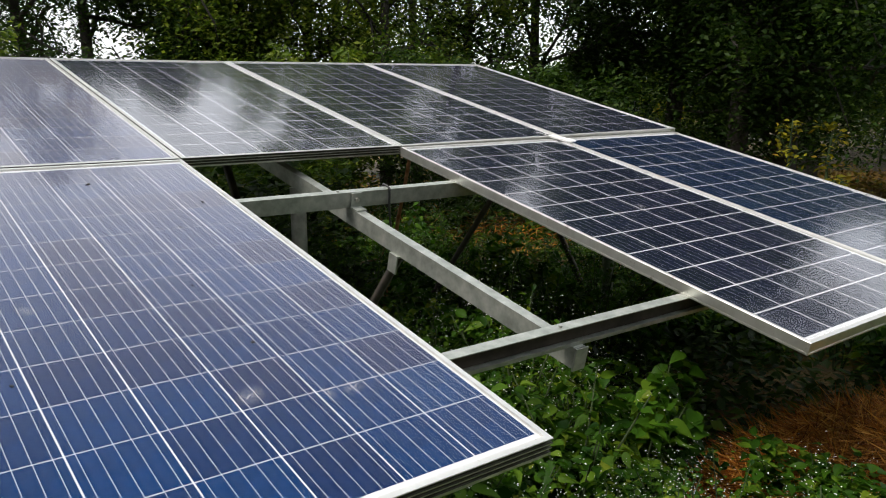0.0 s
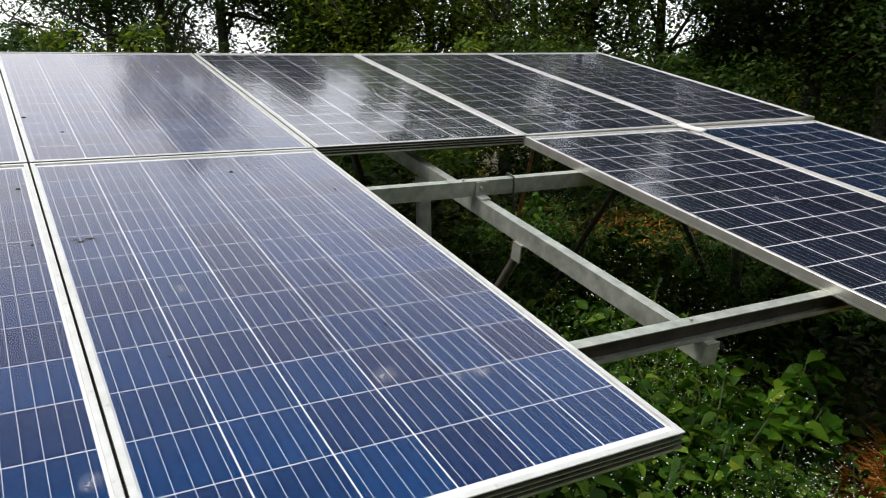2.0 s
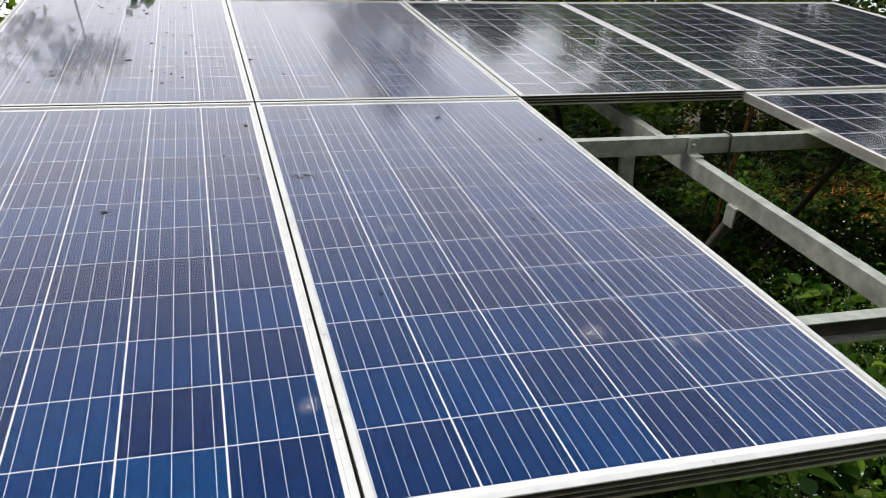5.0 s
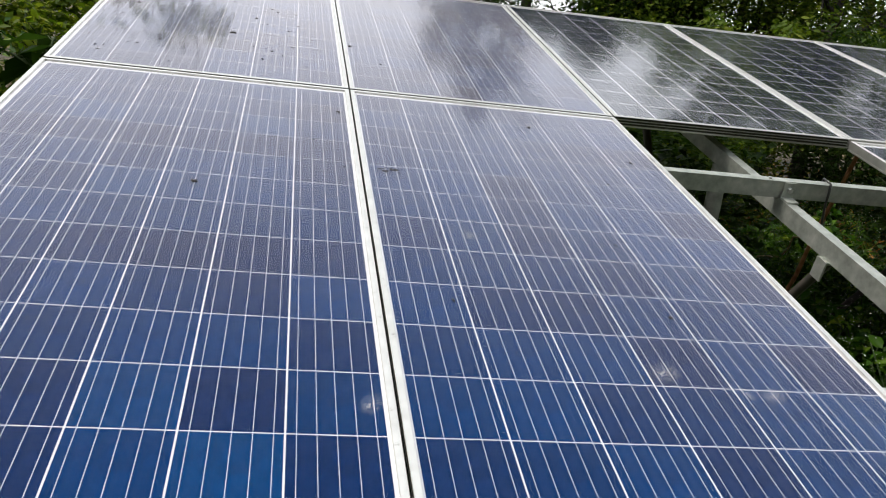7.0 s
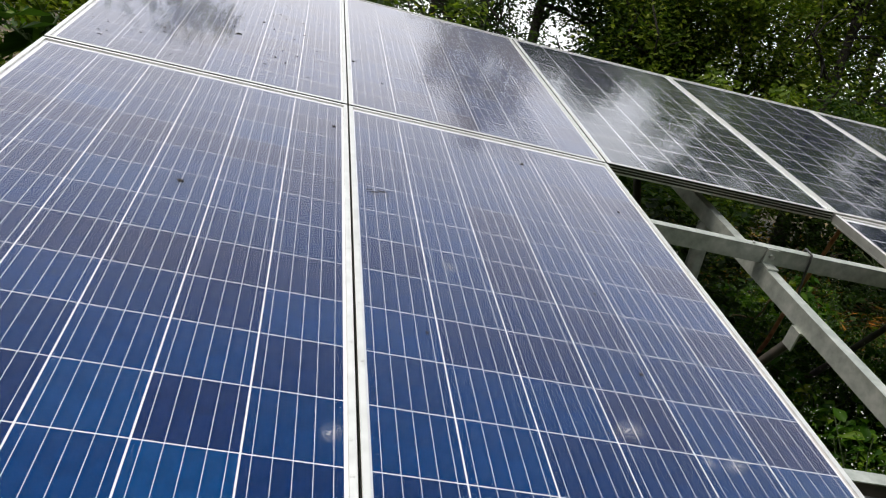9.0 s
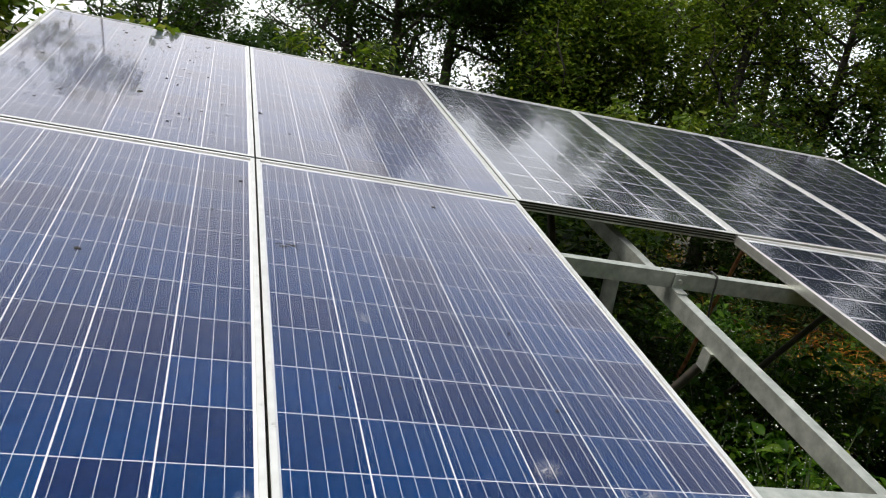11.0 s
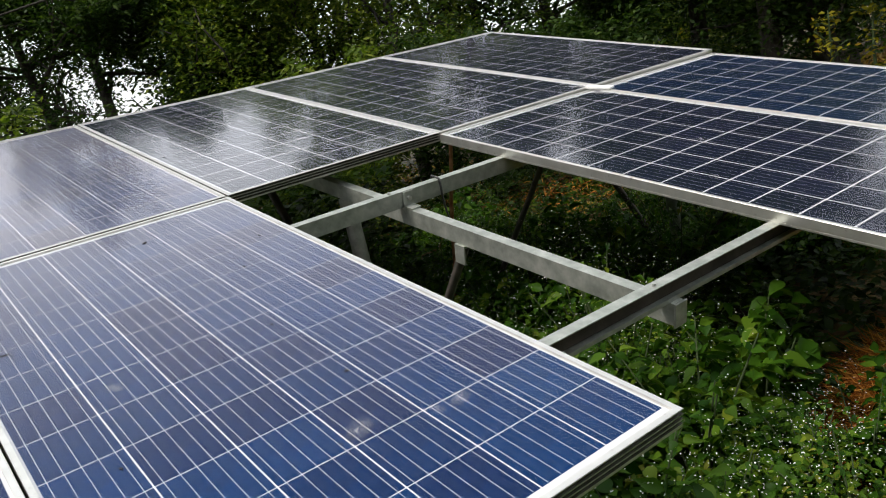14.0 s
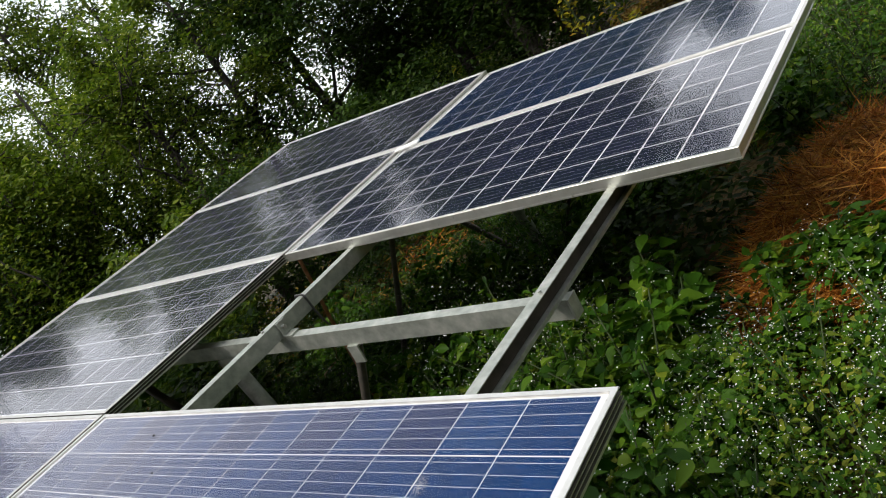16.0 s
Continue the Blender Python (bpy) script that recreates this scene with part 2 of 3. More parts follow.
def box(bm, x0, x1, y0, y1, z0, z1):
    v = [bm.verts.new(p) for p in ((x0, y0, z0), (x1, y0, z0), (x1, y1, z0), (x0, y1, z0), (x0, y0, z1), (x1, y0, z1), (x1, y1, z1), (x0, y1, z1))]
    for f in ((3, 2, 1, 0), (4, 5, 6, 7), (0, 1, 5, 4), (1, 2, 6, 5), (2, 3, 7, 6), (3, 0, 4, 7)):
        bm.faces.new([v[i] for i in f])


def extrude(profile, length, mitre=0.0, groove=0.0):
    """A closed profile of (across, up) points drawn along x; mitre: how much each end draws in per metre across; faces at the depth of groove take the second material."""
    bm = bmesh.new()
    a = [bm.verts.new((mitre * p, p, q)) for p, q in profile]
    b = [bm.verts.new((length - mitre * p, p, q)) for p, q in profile]
    n = len(profile)
    for i in range(n):
        f = bm.faces.new((a[i], a[(i + 1) % n], b[(i + 1) % n], b[i]))
        f.material_index = int(groove > 0 and max(profile[i][0], profile[(i + 1) % n][0]) == groove)
    bm.faces.new(a[::-1])
    bm.faces.new(b)
    bmesh.ops.recalc_face_normals(bm, faces=bm.faces)
    return bm


def channel(w, h, t, lip=0.0):
    """A lipped channel: web at across = w, open towards across = 0, top at up = 0."""
    if not lip:
        return [(0, 0), (w, 0), (w, -h), (0, -h), (0, -h + t), (w - t, -h + t), (w - t, -t), (0, -t)]
    return [(0, 0), (w, 0), (w, -h), (0, -h), (0, -h + lip), (t, -h + lip), (t, -h + t), (w - t, -h + t), (w - t, -t), (t, -t), (t, -lip), (0, -lip)]


def tube(verts, sizes, index, path, radii, sides=6):
    path = np.asarray(path, float)
    base = sum(len(v) for v in verts)
    ring = []
    for i, p in enumerate(path):
        d = path[min(i + 1, len(path) - 1)] - path[max(i - 1, 0)]
        d = d / (np.linalg.norm(d) + 1e-9)
        s = np.cross(d, (0.3, 0.9, 0.1))
        s = s / (np.linalg.norm(s) + 1e-9)
        u = np.cross(s, d)
        a = np.arange(sides) * 2 * np.pi / sides
        ring.append(p + radii[i] * (np.cos(a)[:, None] * s + np.sin(a)[:, None] * u))
    verts.append(np.concatenate(ring))
    for i in range(len(path) - 1):
        for k in range(sides):
            j = (k + 1) % sides
            index += [base + i * sides + k, base + i * sides + j, base + (i + 1) * sides + j, base + (i + 1) * sides + k]
            sizes.append(4)
    index += [base + (len(path) - 1) * sides + k for k in range(sides)]
    sizes.append(sides)


def leaf_mesh(name, rng, at, length, width, mat, droop=0.3, fine=False, up=0.35):
    """Many leaves at the points, each a folded blade of its own heading."""
    n = len(at)
    length = length * rng.uniform(0.6, 1.25, n)[:, None]
    width = width * rng.uniform(0.7, 1.2, n)[:, None]
    a = rng.uniform(0, 2 * np.pi, n)
    h = np.stack([np.cos(a), np.sin(a), rng.normal(-droop, 0.4, n)], 1)
    h /= np.linalg.norm(h, axis=1)[:, None]
    k = rng.normal(0, 1, (n, 3)) + (0, 0, up * 4)
    s = np.cross(h, k)
    s /= np.linalg.norm(s, axis=1)[:, None] + 1e-9
    nn = np.cross(s, h)
    f = rng.uniform(0.05, 0.3, n)[:, None] * width
    if fine:
        pts = [at, at + h * length * .16 + s * width * .40 + nn * f, at + h * length * .40 + s * width * .46 + nn * f, at + h * length * .72 + s * width * .22 + nn * f * .4 - nn * length * .04,
               at + h * length - nn * length * .16, at + h * length * .72 - s * width * .22 + nn * f * .4 - nn * length * .04, at + h * length * .40 - s * width * .46 + nn * f, at + h * length * .16 - s * width * .40 + nn * f, at + h * length * .45]
        faces = [(0, 1, 2, 8), (8, 2, 3, 4), (8, 4, 5, 6), (0, 8, 6, 7)]
    else:
        pts = [at, at + h * length * .45 + s * width * .5 + nn * f, at + h * length, at + h * length * .45 - s * width * .5 + nn * f]
        faces = [(0, 1, 2), (0, 2, 3)]
    c = len(pts)
    v = np.stack(pts, 1).reshape(-1, 3)
    idx = (np.arange(n)[:, None, None] * c + np.array(faces)[None]).reshape(-1)
    return raw_mesh(name, v, np.full(n * len(faces), len(faces[0])), idx, mat, fine)


# ---------------------------------------------------------------- ground
def lie(x, y):
    """The ground's height."""
    far = np.clip((np.hypot(x, y) - 14) / 60, 0, 1)
    return 0.05 * np.sin(0.9 * x + 0.4) * np.cos(0.8 * y) + 0.03 * np.sin(2.3 * x + 1.7 * y) + far * (1.5 * np.sin(0.05 * x + 0.7) * np.clip(x / 30, -1, 1) - 1.5) + 0.03 * np.clip(x - 13, 0, 45) * np.clip((y + 6) / 8, 0, 1) 


def ground():
    ring = np.concatenate([np.linspace(0, 14, 57), 14 * 1.16 ** np.arange(1, 38)])
    turn = np.linspace(0, 2 * np.pi, 97)[:-1]
    rr, aa = np.meshgrid(ring[1:], turn, indexing="ij")
    x, y = rr * np.cos(aa) + 1, rr * np.sin(aa)
    v = np.stack([x, y, lie(x, y)], -1).reshape(-1, 3)
    v = np.concatenate([v, [[1, 0, lie(1.0, 0.0)]]])
    n, m = len(ring) - 1, len(turn)
    i, j = np.meshgrid(np.arange(n - 1), np.arange(m), indexing="ij")
    k = (j + 1) % m
    quads = np.stack([i * m + j, (i + 1) * m + j, (i + 1) * m + k, i * m + k], -1).reshape(-1)
    sizes = [4] * ((n - 1) * m) + [3] * m
    tri = np.stack([np.full(m, n * m), np.arange(m), (np.arange(m) + 1) % m], -1).reshape(-1)
    me = raw_mesh("ground", v, sizes, np.concatenate([quads, tri]), SOIL, True)
    tagged(new("ground", me), "uneven brown soil with patches of dry and green grass", "ground", kind="structure")


ground()

# ---------------------------------------------------------------- solar array
PW, PL, STEP, GAP = 1.002, 1.966, 1.0065, 0.016
PITCH_U, PITCH_V = 0.1588, 0.1585
MU, MV = (PW - 6 * PITCH_U) / 2, (PL - 12 * PITCH_V) / 2


def settle(x, y, z):
    """A place on the array as it was put up: slightly out of square, the upper row rising, the panels past the empty bay turned a little."""
    if y > 0:
        return (x - (0.046 - 0.012 * x) * y, y, z + 0.006 * min(max(0.0, x - 1.0065), 1.0065) + 0.012 * max(0.0, x - 2.013) + 0.0065 * y)
    if x > 2.0:
        return (x - (0.042 - 0.012 * x) * y - 0.015 - 0.008 * y, y, z + 0.003 + 0.005 * y + 0.005 * (x - 2.013))
    return (x - (0.042 - 0.012 * x) * y, y, z)



def settled(name, bm, mat, at):
    """A mesh from array coordinates, settled, with its origin at the place given."""
    o = Vector(settle(*at))
    for v in bm.verts:
        v.co = Vector(settle(*v.co)) - o
    me = bpy.data.meshes.new(name)
    bm.to_mesh(me)
    bm.free()
    me.materials.append(mat)
    return me


RAIL = [(0, -0.0010), (0.0010, 0), (0.0140, 0), (0.0140, -0.0385), (0.028, -0.0385), (0.028, -0.040), (0, -0.040), (0, -0.0333), (0.006, -0.0330), (0.006, -0.0253), (0, -0.0250), (0, -0.0223),
        (0.006, -0.0220), (0.006, -0.0143), (0, -0.0140), (0, -0.0113), (0.006, -0.0110), (0.006, -0.0028), (0, -0.0025)]
PLAIN_RAIL = [(0, -0.0012), (0.0012, 0), (0.0140, 0), (0.0140, -0.0385), (0.028, -0.0385), (0.028, -0.040), (0.0008, -0.040), (0, -0.0392), (0, -0.0335), (0.0012, -0.0328), (0.0012, -0.0318), (0, -0.0311)]


def block(x0, x1, y0, y1, z0, z1):
    bm = bmesh.new()
    box(bm, x0, x1, y0, y1, z0, z1)
    return bm


def solar_panel(x, y, cell, ribbon, glass, half, label, PW=PW, MU=MU, PITCH_U=PITCH_U):
    """A framed panel whose lower left corner is at x, y of the array; half: half a busbar's width."""
    CELL_U, CELL_V = (PITCH_U - 0.0034, PITCH_V - (0.0045 if y > 0 else 0.0027)) if half > 0.0005 else (PITCH_U - 0.0064, PITCH_V - 0.0068)
    root = new("solar_panel")
    root.matrix_basis = ARRAY @ Matrix.Translation(settle(x, y, 0))
    tagged(root, label, "solar panel", "panels of the array")

    def put(name, bm, mat, at, words=""):
        me = settled(name, bm, mat, at)
        child(name, me, root, Matrix.Translation(Vector(settle(*at)) - Vector(settle(x, y, 0))), words)
        return me

    for m, length in ((pose(x, y, 0), PW), (pose(x + PW, y, 0, 0, 0, 90), PL), (pose(x + PW, y + PL, 0, 0, 0, 180), PW), (pose(x, y + PL, 0, 0, 0, 270), PL)):
        bm = extrude(PLAIN_RAIL if ribbon == RIBBON_DULL else RAIL, length, 1.0, 0.006)
        bm.transform(m)
        # second slot: groove faces painted dark as shade
        put("frame_rail", bm, FRAME, (x, y, 0)).materials.append(GROOVE_SHADE)
    e = 0.0141
    put("backsheet", block(x + e, x + PW - e, y + e, y + PL - e, -0.0095, -0.00645), SHEET if glass == GLASS else SHEET_CLEAN, (x, y, 0))
    bm = bmesh.new()
    bm.faces.new([bm.verts.new(p) for p in ((x + e, y + e, -0.0034), (x + PW - e, y + e, -0.0034), (x + PW - e, y + PL - e, -0.0034), (x + e, y + PL - e, -0.0034))])
    put("glass_pane", bm, glass, (x, y, 0), "glass with a film of dust")
    for i in range(6):
        for j in range(12):
            cx, cy = x + MU + (i + .5) * PITCH_U, y + MV + (j + .5) * PITCH_V
            put("solar_cell", block(cx - CELL_U / 2, cx + CELL_U / 2, cy - CELL_V / 2, cy + CELL_V / 2, -0.0066, -0.0062), cell, (cx, cy, 0))
        for k in range(5):
            cx = x + MU + i * PITCH_U + (PITCH_U - CELL_U) / 2 + (k + .5) * CELL_U / 5
            put("busbar", block(cx - half, cx + half, y + MV + 0.003, y + PL - MV - 0.003, -0.0064, -0.00602), ribbon, (cx, y, 0))


for c in range(5):
    for r in range(2):
        if (c, r) == (2, 0):
            continue
        x, y = (c - 1) * STEP + (STEP - PW) / 2, GAP / 2 if r else -PL - GAP / 2
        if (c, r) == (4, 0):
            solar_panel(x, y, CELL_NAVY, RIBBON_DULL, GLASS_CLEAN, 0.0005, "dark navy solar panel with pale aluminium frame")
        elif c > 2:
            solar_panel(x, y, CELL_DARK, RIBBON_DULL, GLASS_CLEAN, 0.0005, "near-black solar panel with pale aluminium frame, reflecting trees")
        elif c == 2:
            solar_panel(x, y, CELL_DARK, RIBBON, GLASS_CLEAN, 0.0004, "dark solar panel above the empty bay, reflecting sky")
        elif c == 1:
            solar_panel(0.0060, y, CELL_BLUE, RIBBON, GLASS, 0.00055, "blue polycrystalline solar panel with pale frame and dusty glass", 0.9952, 0.0174, 0.1600)
        else:
            solar_panel(-1.0235, y, CELL_BLUE, RIBBON, GLASS, 0.00055, "blue polycrystalline end panel with dusty glass and leaf crumbs", 1.0240, 0.0263, 0.1630)


def purlin(y, x0, x1, opened, label):
    root = new("purlin")
    root.matrix_basis = ARRAY @ Matrix.Translation(settle(x0, y, -0.0405))
    tagged(root, label, "steel rail", "purlins under the panels")
    p = [(0, 0), (0.034, 0), (0.034, -0.062), (0, -0.062), (0, -0.050), (0.003, -0.050), (0.003, -0.059), (0.031, -0.059), (0.031, -0.003), (0, -0.003)]
    if not opened:
        p = [(0.034 - a, b) for a, b in p[::-1]]
    lift = Matrix.Translation((x0, y, -0.0405))
    bm = extrude(p, x1 - x0)
    bm.transform(lift)
    child("channel", settled("channel", bm, STEEL, (x0, y, -0.0405)), root)
    # added sheet over the web: its colour carries the cavity's shade as well as mud
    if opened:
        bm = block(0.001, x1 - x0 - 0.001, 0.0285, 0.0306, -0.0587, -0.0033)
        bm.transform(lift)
        child("web_lining", settled("web_lining", bm, MUD_SHADE, (x0, y, -0.0405)), root, None, "thin sheet on the inner face, coloured for mud and the channel's shade")
    for x in np.arange(0.45, x1 - x0, 1.006):
        bm = bmesh.new()
        bmesh.ops.create_cone(bm, cap_ends=True, segments=6, radius1=0.006, radius2=0.006, depth=0.006, matrix=lift @ pose(x, 0.017, 0.003))
        child("bolt", settled("bolt", bm, BOLT, (x0, y, -0.0405)), root)


for y, split in ((-1.587, 2.35), (-0.412, 1.678), (0.40, 1.678), (1.555, 1.678)):
    purlin(y, -1.04, 1.0, y < -1, "galvanised steel channel purlin carrying the panels")
    purlin(y, 1.0, split, y < -1, "galvanised steel channel purlin crossing the empty bay")
    purlin(y, split + 0.004, 4.03, y < -1, "galvanised steel channel purlin butted to the next at a joint")


def support(x):
    """A rafter with its post and two braces."""
    root = new("rafter_frame")
    root.matrix_basis = ARRAY @ pose(x, 0, 0, 0, 0, 1.3)
    tagged(root, "galvanised steel rafter on a round post with two braces", "support frame", "supports of the array")
    bm = extrude(channel(0.04, 0.063, 0.0035), 3.3)
    ob = part("rafter", bm, STEEL, root, "mottled galvanised channel rafter")
    ob.matrix_basis = pose(0.02, -1.60, -0.1035, 0, 0, 90)
    bm = bmesh.new()
    box(bm, -0.022, 0.026, -1.607, -1.601, -0.172, -0.1036)
    part("end_plate", bm, STEEL, root)
    for y in (-0.412, 0.40, 1.555):
        bm = bmesh.new()
        box(bm, -0.02, 0.025, y - 0.0075, y - 0.0015, -0.098, -0.043)
        box(bm, -0.02, 0.025, y - 0.05, y - 0.0075, -0.1025, -0.0965)
        cleat = part("cleat", bm, STEEL, root)
        bm = bmesh.new()
        bmesh.ops.create_cone(bm, cap_ends=True, segments=6, radius1=0.009, radius2=0.009, depth=0.012, matrix=pose(0.002, y - 0.012, -0.068, 90, 0, 0))
        part("bolt", bm, BOLT, cleat, "zinc bolt")
    down = Matrix.Rotation(-radians(TILT), 4, "X")
    foot = Vector((0, 0.04, -0.166)) + down @ Vector((0, 0, -1.2))
    v, s, i = [], [], []
    tube(v, s, i, [(0, 0.04, -0.166), foot], [0.034, 0.034], 14)
    child("post", raw_mesh("post", np.concatenate(v), s, i, STEEL, True), root)
    low = foot.lerp(Vector((0, 0.04, -0.166)), 0.10)
    for y in (-0.735, 0.9):
        v, s, i = [], [], []
        tube(v, s, i, [(0.0, y, -0.176), low], [0.020, 0.020], 4)
        brace = child("brace", raw_mesh("brace", np.concatenate(v), s, i, RUST), root, None, "dark angled brace")
        bm = bmesh.new()
        box(bm, -0.03, 0.03, y - 0.025, y + 0.025, -0.175, -0.1668)
        box(bm, -0.03, -0.024, y - 0.025, y + 0.025, -0.235, -0.175)
        part("bracket", bm, STEEL, brace, "bright galvanised bracket")


for x in (-0.6, 1.518, 3.55):
    support(x)


def clamp():
    bm = bmesh.new()
    box(bm, -0.030, 0.030, -0.075, 0.065, 0.001, 0.010)
    box(bm, -0.004, 0.004, 0.065, 0.16, 0.001, 0.005)
    bmesh.ops.bevel(bm, geom=bm.edges[:], offset=0.0015, segments=2, affect="EDGES")
    ob = part("clamp_cap", bm, CAP, None)
    ob.matrix_basis = ARRAY @ Matrix.Translation(settle(3.016, -0.03, 0.0005)) @ pose(0, 0, 0, 0, 0, 20)
    tagged(ob, "white clamp cap over the corner of four panels", "clamp")


clamp()


def pole(name, a, b, radius, mat, label, category, bend=0.0):
    rng = np.random.default_rng(int(abs(a[0]) * 1000))
    a, b = np.array(a, float), np.array(b, float)
    t = np.linspace(0, 1, 8)[:, None]
    q = a * (1 - t) + b * t + rng.normal(0, bend, (8, 3)) * np.sin(t * 3.1416)
    v, s, i = [], [], []
    tube(v, s, i, q - a, np.linspace(radius, radius * 0.75, 8), 7)
    ob = new(name, raw_mesh(name, np.concatenate(v), s, i, mat, True))
    ob.matrix_basis = Matrix.Translation(a)
    tagged(ob, label, category)


def on_array(x, y, z):
    return tuple(ARRAY @ Vector((x, y, z)))


pole("strut", on_array(2.66, 0.55, -1.28), on_array(2.38, -0.262, -0.165), 0.018, RUST, "dark leaning strut under the panels", "strut")
pole("stick", on_array(2.35, 0.48, -1.3), on_array(2.045, -0.02, -0.042), 0.012, REDWOOD, "rust-brown cane standing at a panel corner", "stick", 0.008)
def cable():
    """A loose cable over the purlin's joint, hanging in a bend."""
    q = [on_array(*c) for c in ((1.686, -0.362, -0.110), (1.684, -0.358, -0.060), (1.682, -0.366, -0.034), (1.680, -0.390, -0.033), (1.679, -0.414, -0.035), (1.680, -0.420, -0.062), (1.684, -0.421, -0.110),
                                (1.690, -0.428, -0.165), (1.700, -0.440, -0.225), (1.722, -0.452, -0.280), (1.760, -0.456, -0.315), (1.810, -0.450, -0.322))]
    a = np.array(q[0])
    v, s, i = [], [], []
    tube(v, s, i, np.array(q) - a, [0.0045] * len(q), 8)
    ob = new("cable", raw_mesh("cable", np.concatenate(v), s, i, CABLE, True))
    ob.matrix_basis = Matrix.Translation(a)
    tagged(ob, "loose black cable hanging over the joint of a purlin", "cable")


cable()
pole("branch", (3.62, 1.60, 0.26), (4.5, 0.75, 0.34), 0.011, CANE, "pale dry branch lying in the undergrowth", "branch", 0.03)
pole("branch", (2.55, 1.5, 0.3), (2.75, 1.15, 0.62), 0.007, CANE, "pale bent twig under the array", "branch", 0.04)


# ---------------------------------------------------------------- trees and bushes
def branches(rng, base, height, spread, lean, limbs, r0, clear):
    """Trunk and limbs: tubes, and the points where leaves hang."""
    v, s, i, tips = [], [], [], []
    n = 9
    t = np.linspace(0, 1, n)
    wob = np.cumsum(rng.normal(0, 0.035 * height / n, (n, 2)), 0)
    trunk = np.stack([lean[0] * t * height + wob[:, 0], lean[1] * t * height + wob[:, 1], t * height], 1)
    tube(v, s, i, trunk, r0 * (1 - 0.85 * t) + min(0.008, 0.06 * r0), 9)
    for k in range(limbs):
        a = rng.uniform(clear, 0.97)
        p = np.array([np.interp(a, t, trunk[:, c]) for c in range(3)])
        az = k * 2.4 + rng.uniform(-.5, .5)
        ln = spread * (1.15 - 0.7 * a) * rng.uniform(0.7, 1.15)
        d = np.array([np.cos(az), np.sin(az), rng.uniform(0.25, 0.9)])
        q = [p]
        for _ in range(5):
            d = d + rng.normal(0, 0.22, 3) + (0, 0, 0.03)
            q.append(q[-1] + d / np.linalg.norm(d) * ln / 5)
        q = np.array(q)
        rr = r0 * (1 - 0.75 * a) * 0.5
        tube(v, s, i, q, np.linspace(rr, 0.006, 6), 6)
        for j in range(7):
            b = rng.uniform(0.3, 1.0)
            p2 = np.array([np.interp(b * 5, np.arange(6), q[:, c]) for c in range(3)])
            d2 = rng.normal(0, 1, 3) + (0, 0, 0.2)
            l2 = ln * rng.uniform(0.22, 0.5)
            e = p2 + d2 / np.linalg.norm(d2) * l2
            m = (p2 + e) / 2 + rng.normal(0, 0.08 * l2, 3)
            tube(v, s, i, [p2, m, e], [rr * 0.35 + 0.003, rr * 0.2 + 0.003, 0.003], 4)
            tips += [(p2 * (1 - w) + e * w, l2) for w in (0.35, 0.6, 0.8, 1.0)]
    return v, s, i, tips


def tree(name, at, height, spread, leaves, size, mat, seed, label, lean=(0, 0), limbs=16, r0=0.09, clear=0.3, tuft=0.28, aspect=0.45, wood=None):
    rng = np.random.default_rng(seed)
    v, s, i, tips = branches(rng, at, height, spread, lean, limbs, r0, clear)
    root = new(name)
    root.matrix_basis = pose(at[0], at[1], float(lie(at[0], at[1])) - 0.05)
    tagged(root, label, "bush" if name == "bush" else "tree", "trees behind the array")
    child("trunk", raw_mesh("trunk", np.concatenate(v), s, i, wood or BARK, True), root)
    c = np.array([p for p, _ in tips])
    w = np.array([l for _, l in tips])
    pick = rng.integers(0, len(c), leaves)
    pts = c[pick] + rng.normal(0, tuft, (leaves, 3)) * (w[pick][:, None] * 0.9 + 0.05) * (1, 1, 0.75)
    pts[:, 2] = np.maximum(pts[:, 2], 0.05)
    child("crown", leaf_mesh("crown", rng, pts, size, size * aspect, mat), root)["kind"] = "stuff"
    return root


def place(az, dist):
    a = radians(az)
    return (0.0 + dist * math.sin(a), -2.85 + dist * math.cos(a))


DARKTREE = "broad dark-green tree behind the array"
AIRY = "airy tree with small leaves and sky between its twigs"
# two slim trunks behind the second column
tree("tree", place(13.4, 10), 5.0, 1.8, 26000, 0.070, LEAF_DARK, 1, "slim tall tree with bare lower trunk", (-0.03, 0.0), 18, 0.09, 0.36)
tree("tree", place(10.6, 10.5), 4.7, 1.9, 19000, 0.070, LEAF_DARK, 2, "forked tree with dark drooping leaves", (-0.12, 0.02), 20, 0.10, 0.30)
tree("tree", place(5.5, 12), 4.6, 1.9, 13000, 0.070, LEAF_DARK, 17, "dark tree with thin drooping twigs", (0.05, 0), 20, 0.08, 0.25, 0.32)
tree("tree", place(20.5, 13), 5.5, 1.8, 12000, 0.080, LEAF_DARK, 19, "dark airy tree with sky between its leaves", (0.0, 0), 20, 0.09, 0.25, 0.3)
# dense trees, then airy ones
tree("tree", place(18.5, 10), 3.9, 1.6, 38500, 0.077, LEAF_DARK, 3, DARKTREE, (0, 0), 26, 0.10, 0.08, 0.4)
tree("tree", place(23.5, 9.5), 3.5, 1.6, 35000, 0.070, LEAF_OLIVE, 4, "olive-green tree with dense fine leaves", (0, 0), 26, 0.10, 0.08, 0.4)
tree("tree", place(27.5, 10.5), 4.4, 1.8, 26250, 0.070, LEAF_OLIVE, 5, AIRY, (0.02, 0), 24, 0.10, 0.12, 0.34)
tree("tree", place(35.5, 12.5), 6.2, 1.8, 14875, 0.077, LEAF_OLIVE, 15, AIRY, (0.0, 0), 24, 0.09, 0.2, 0.3)
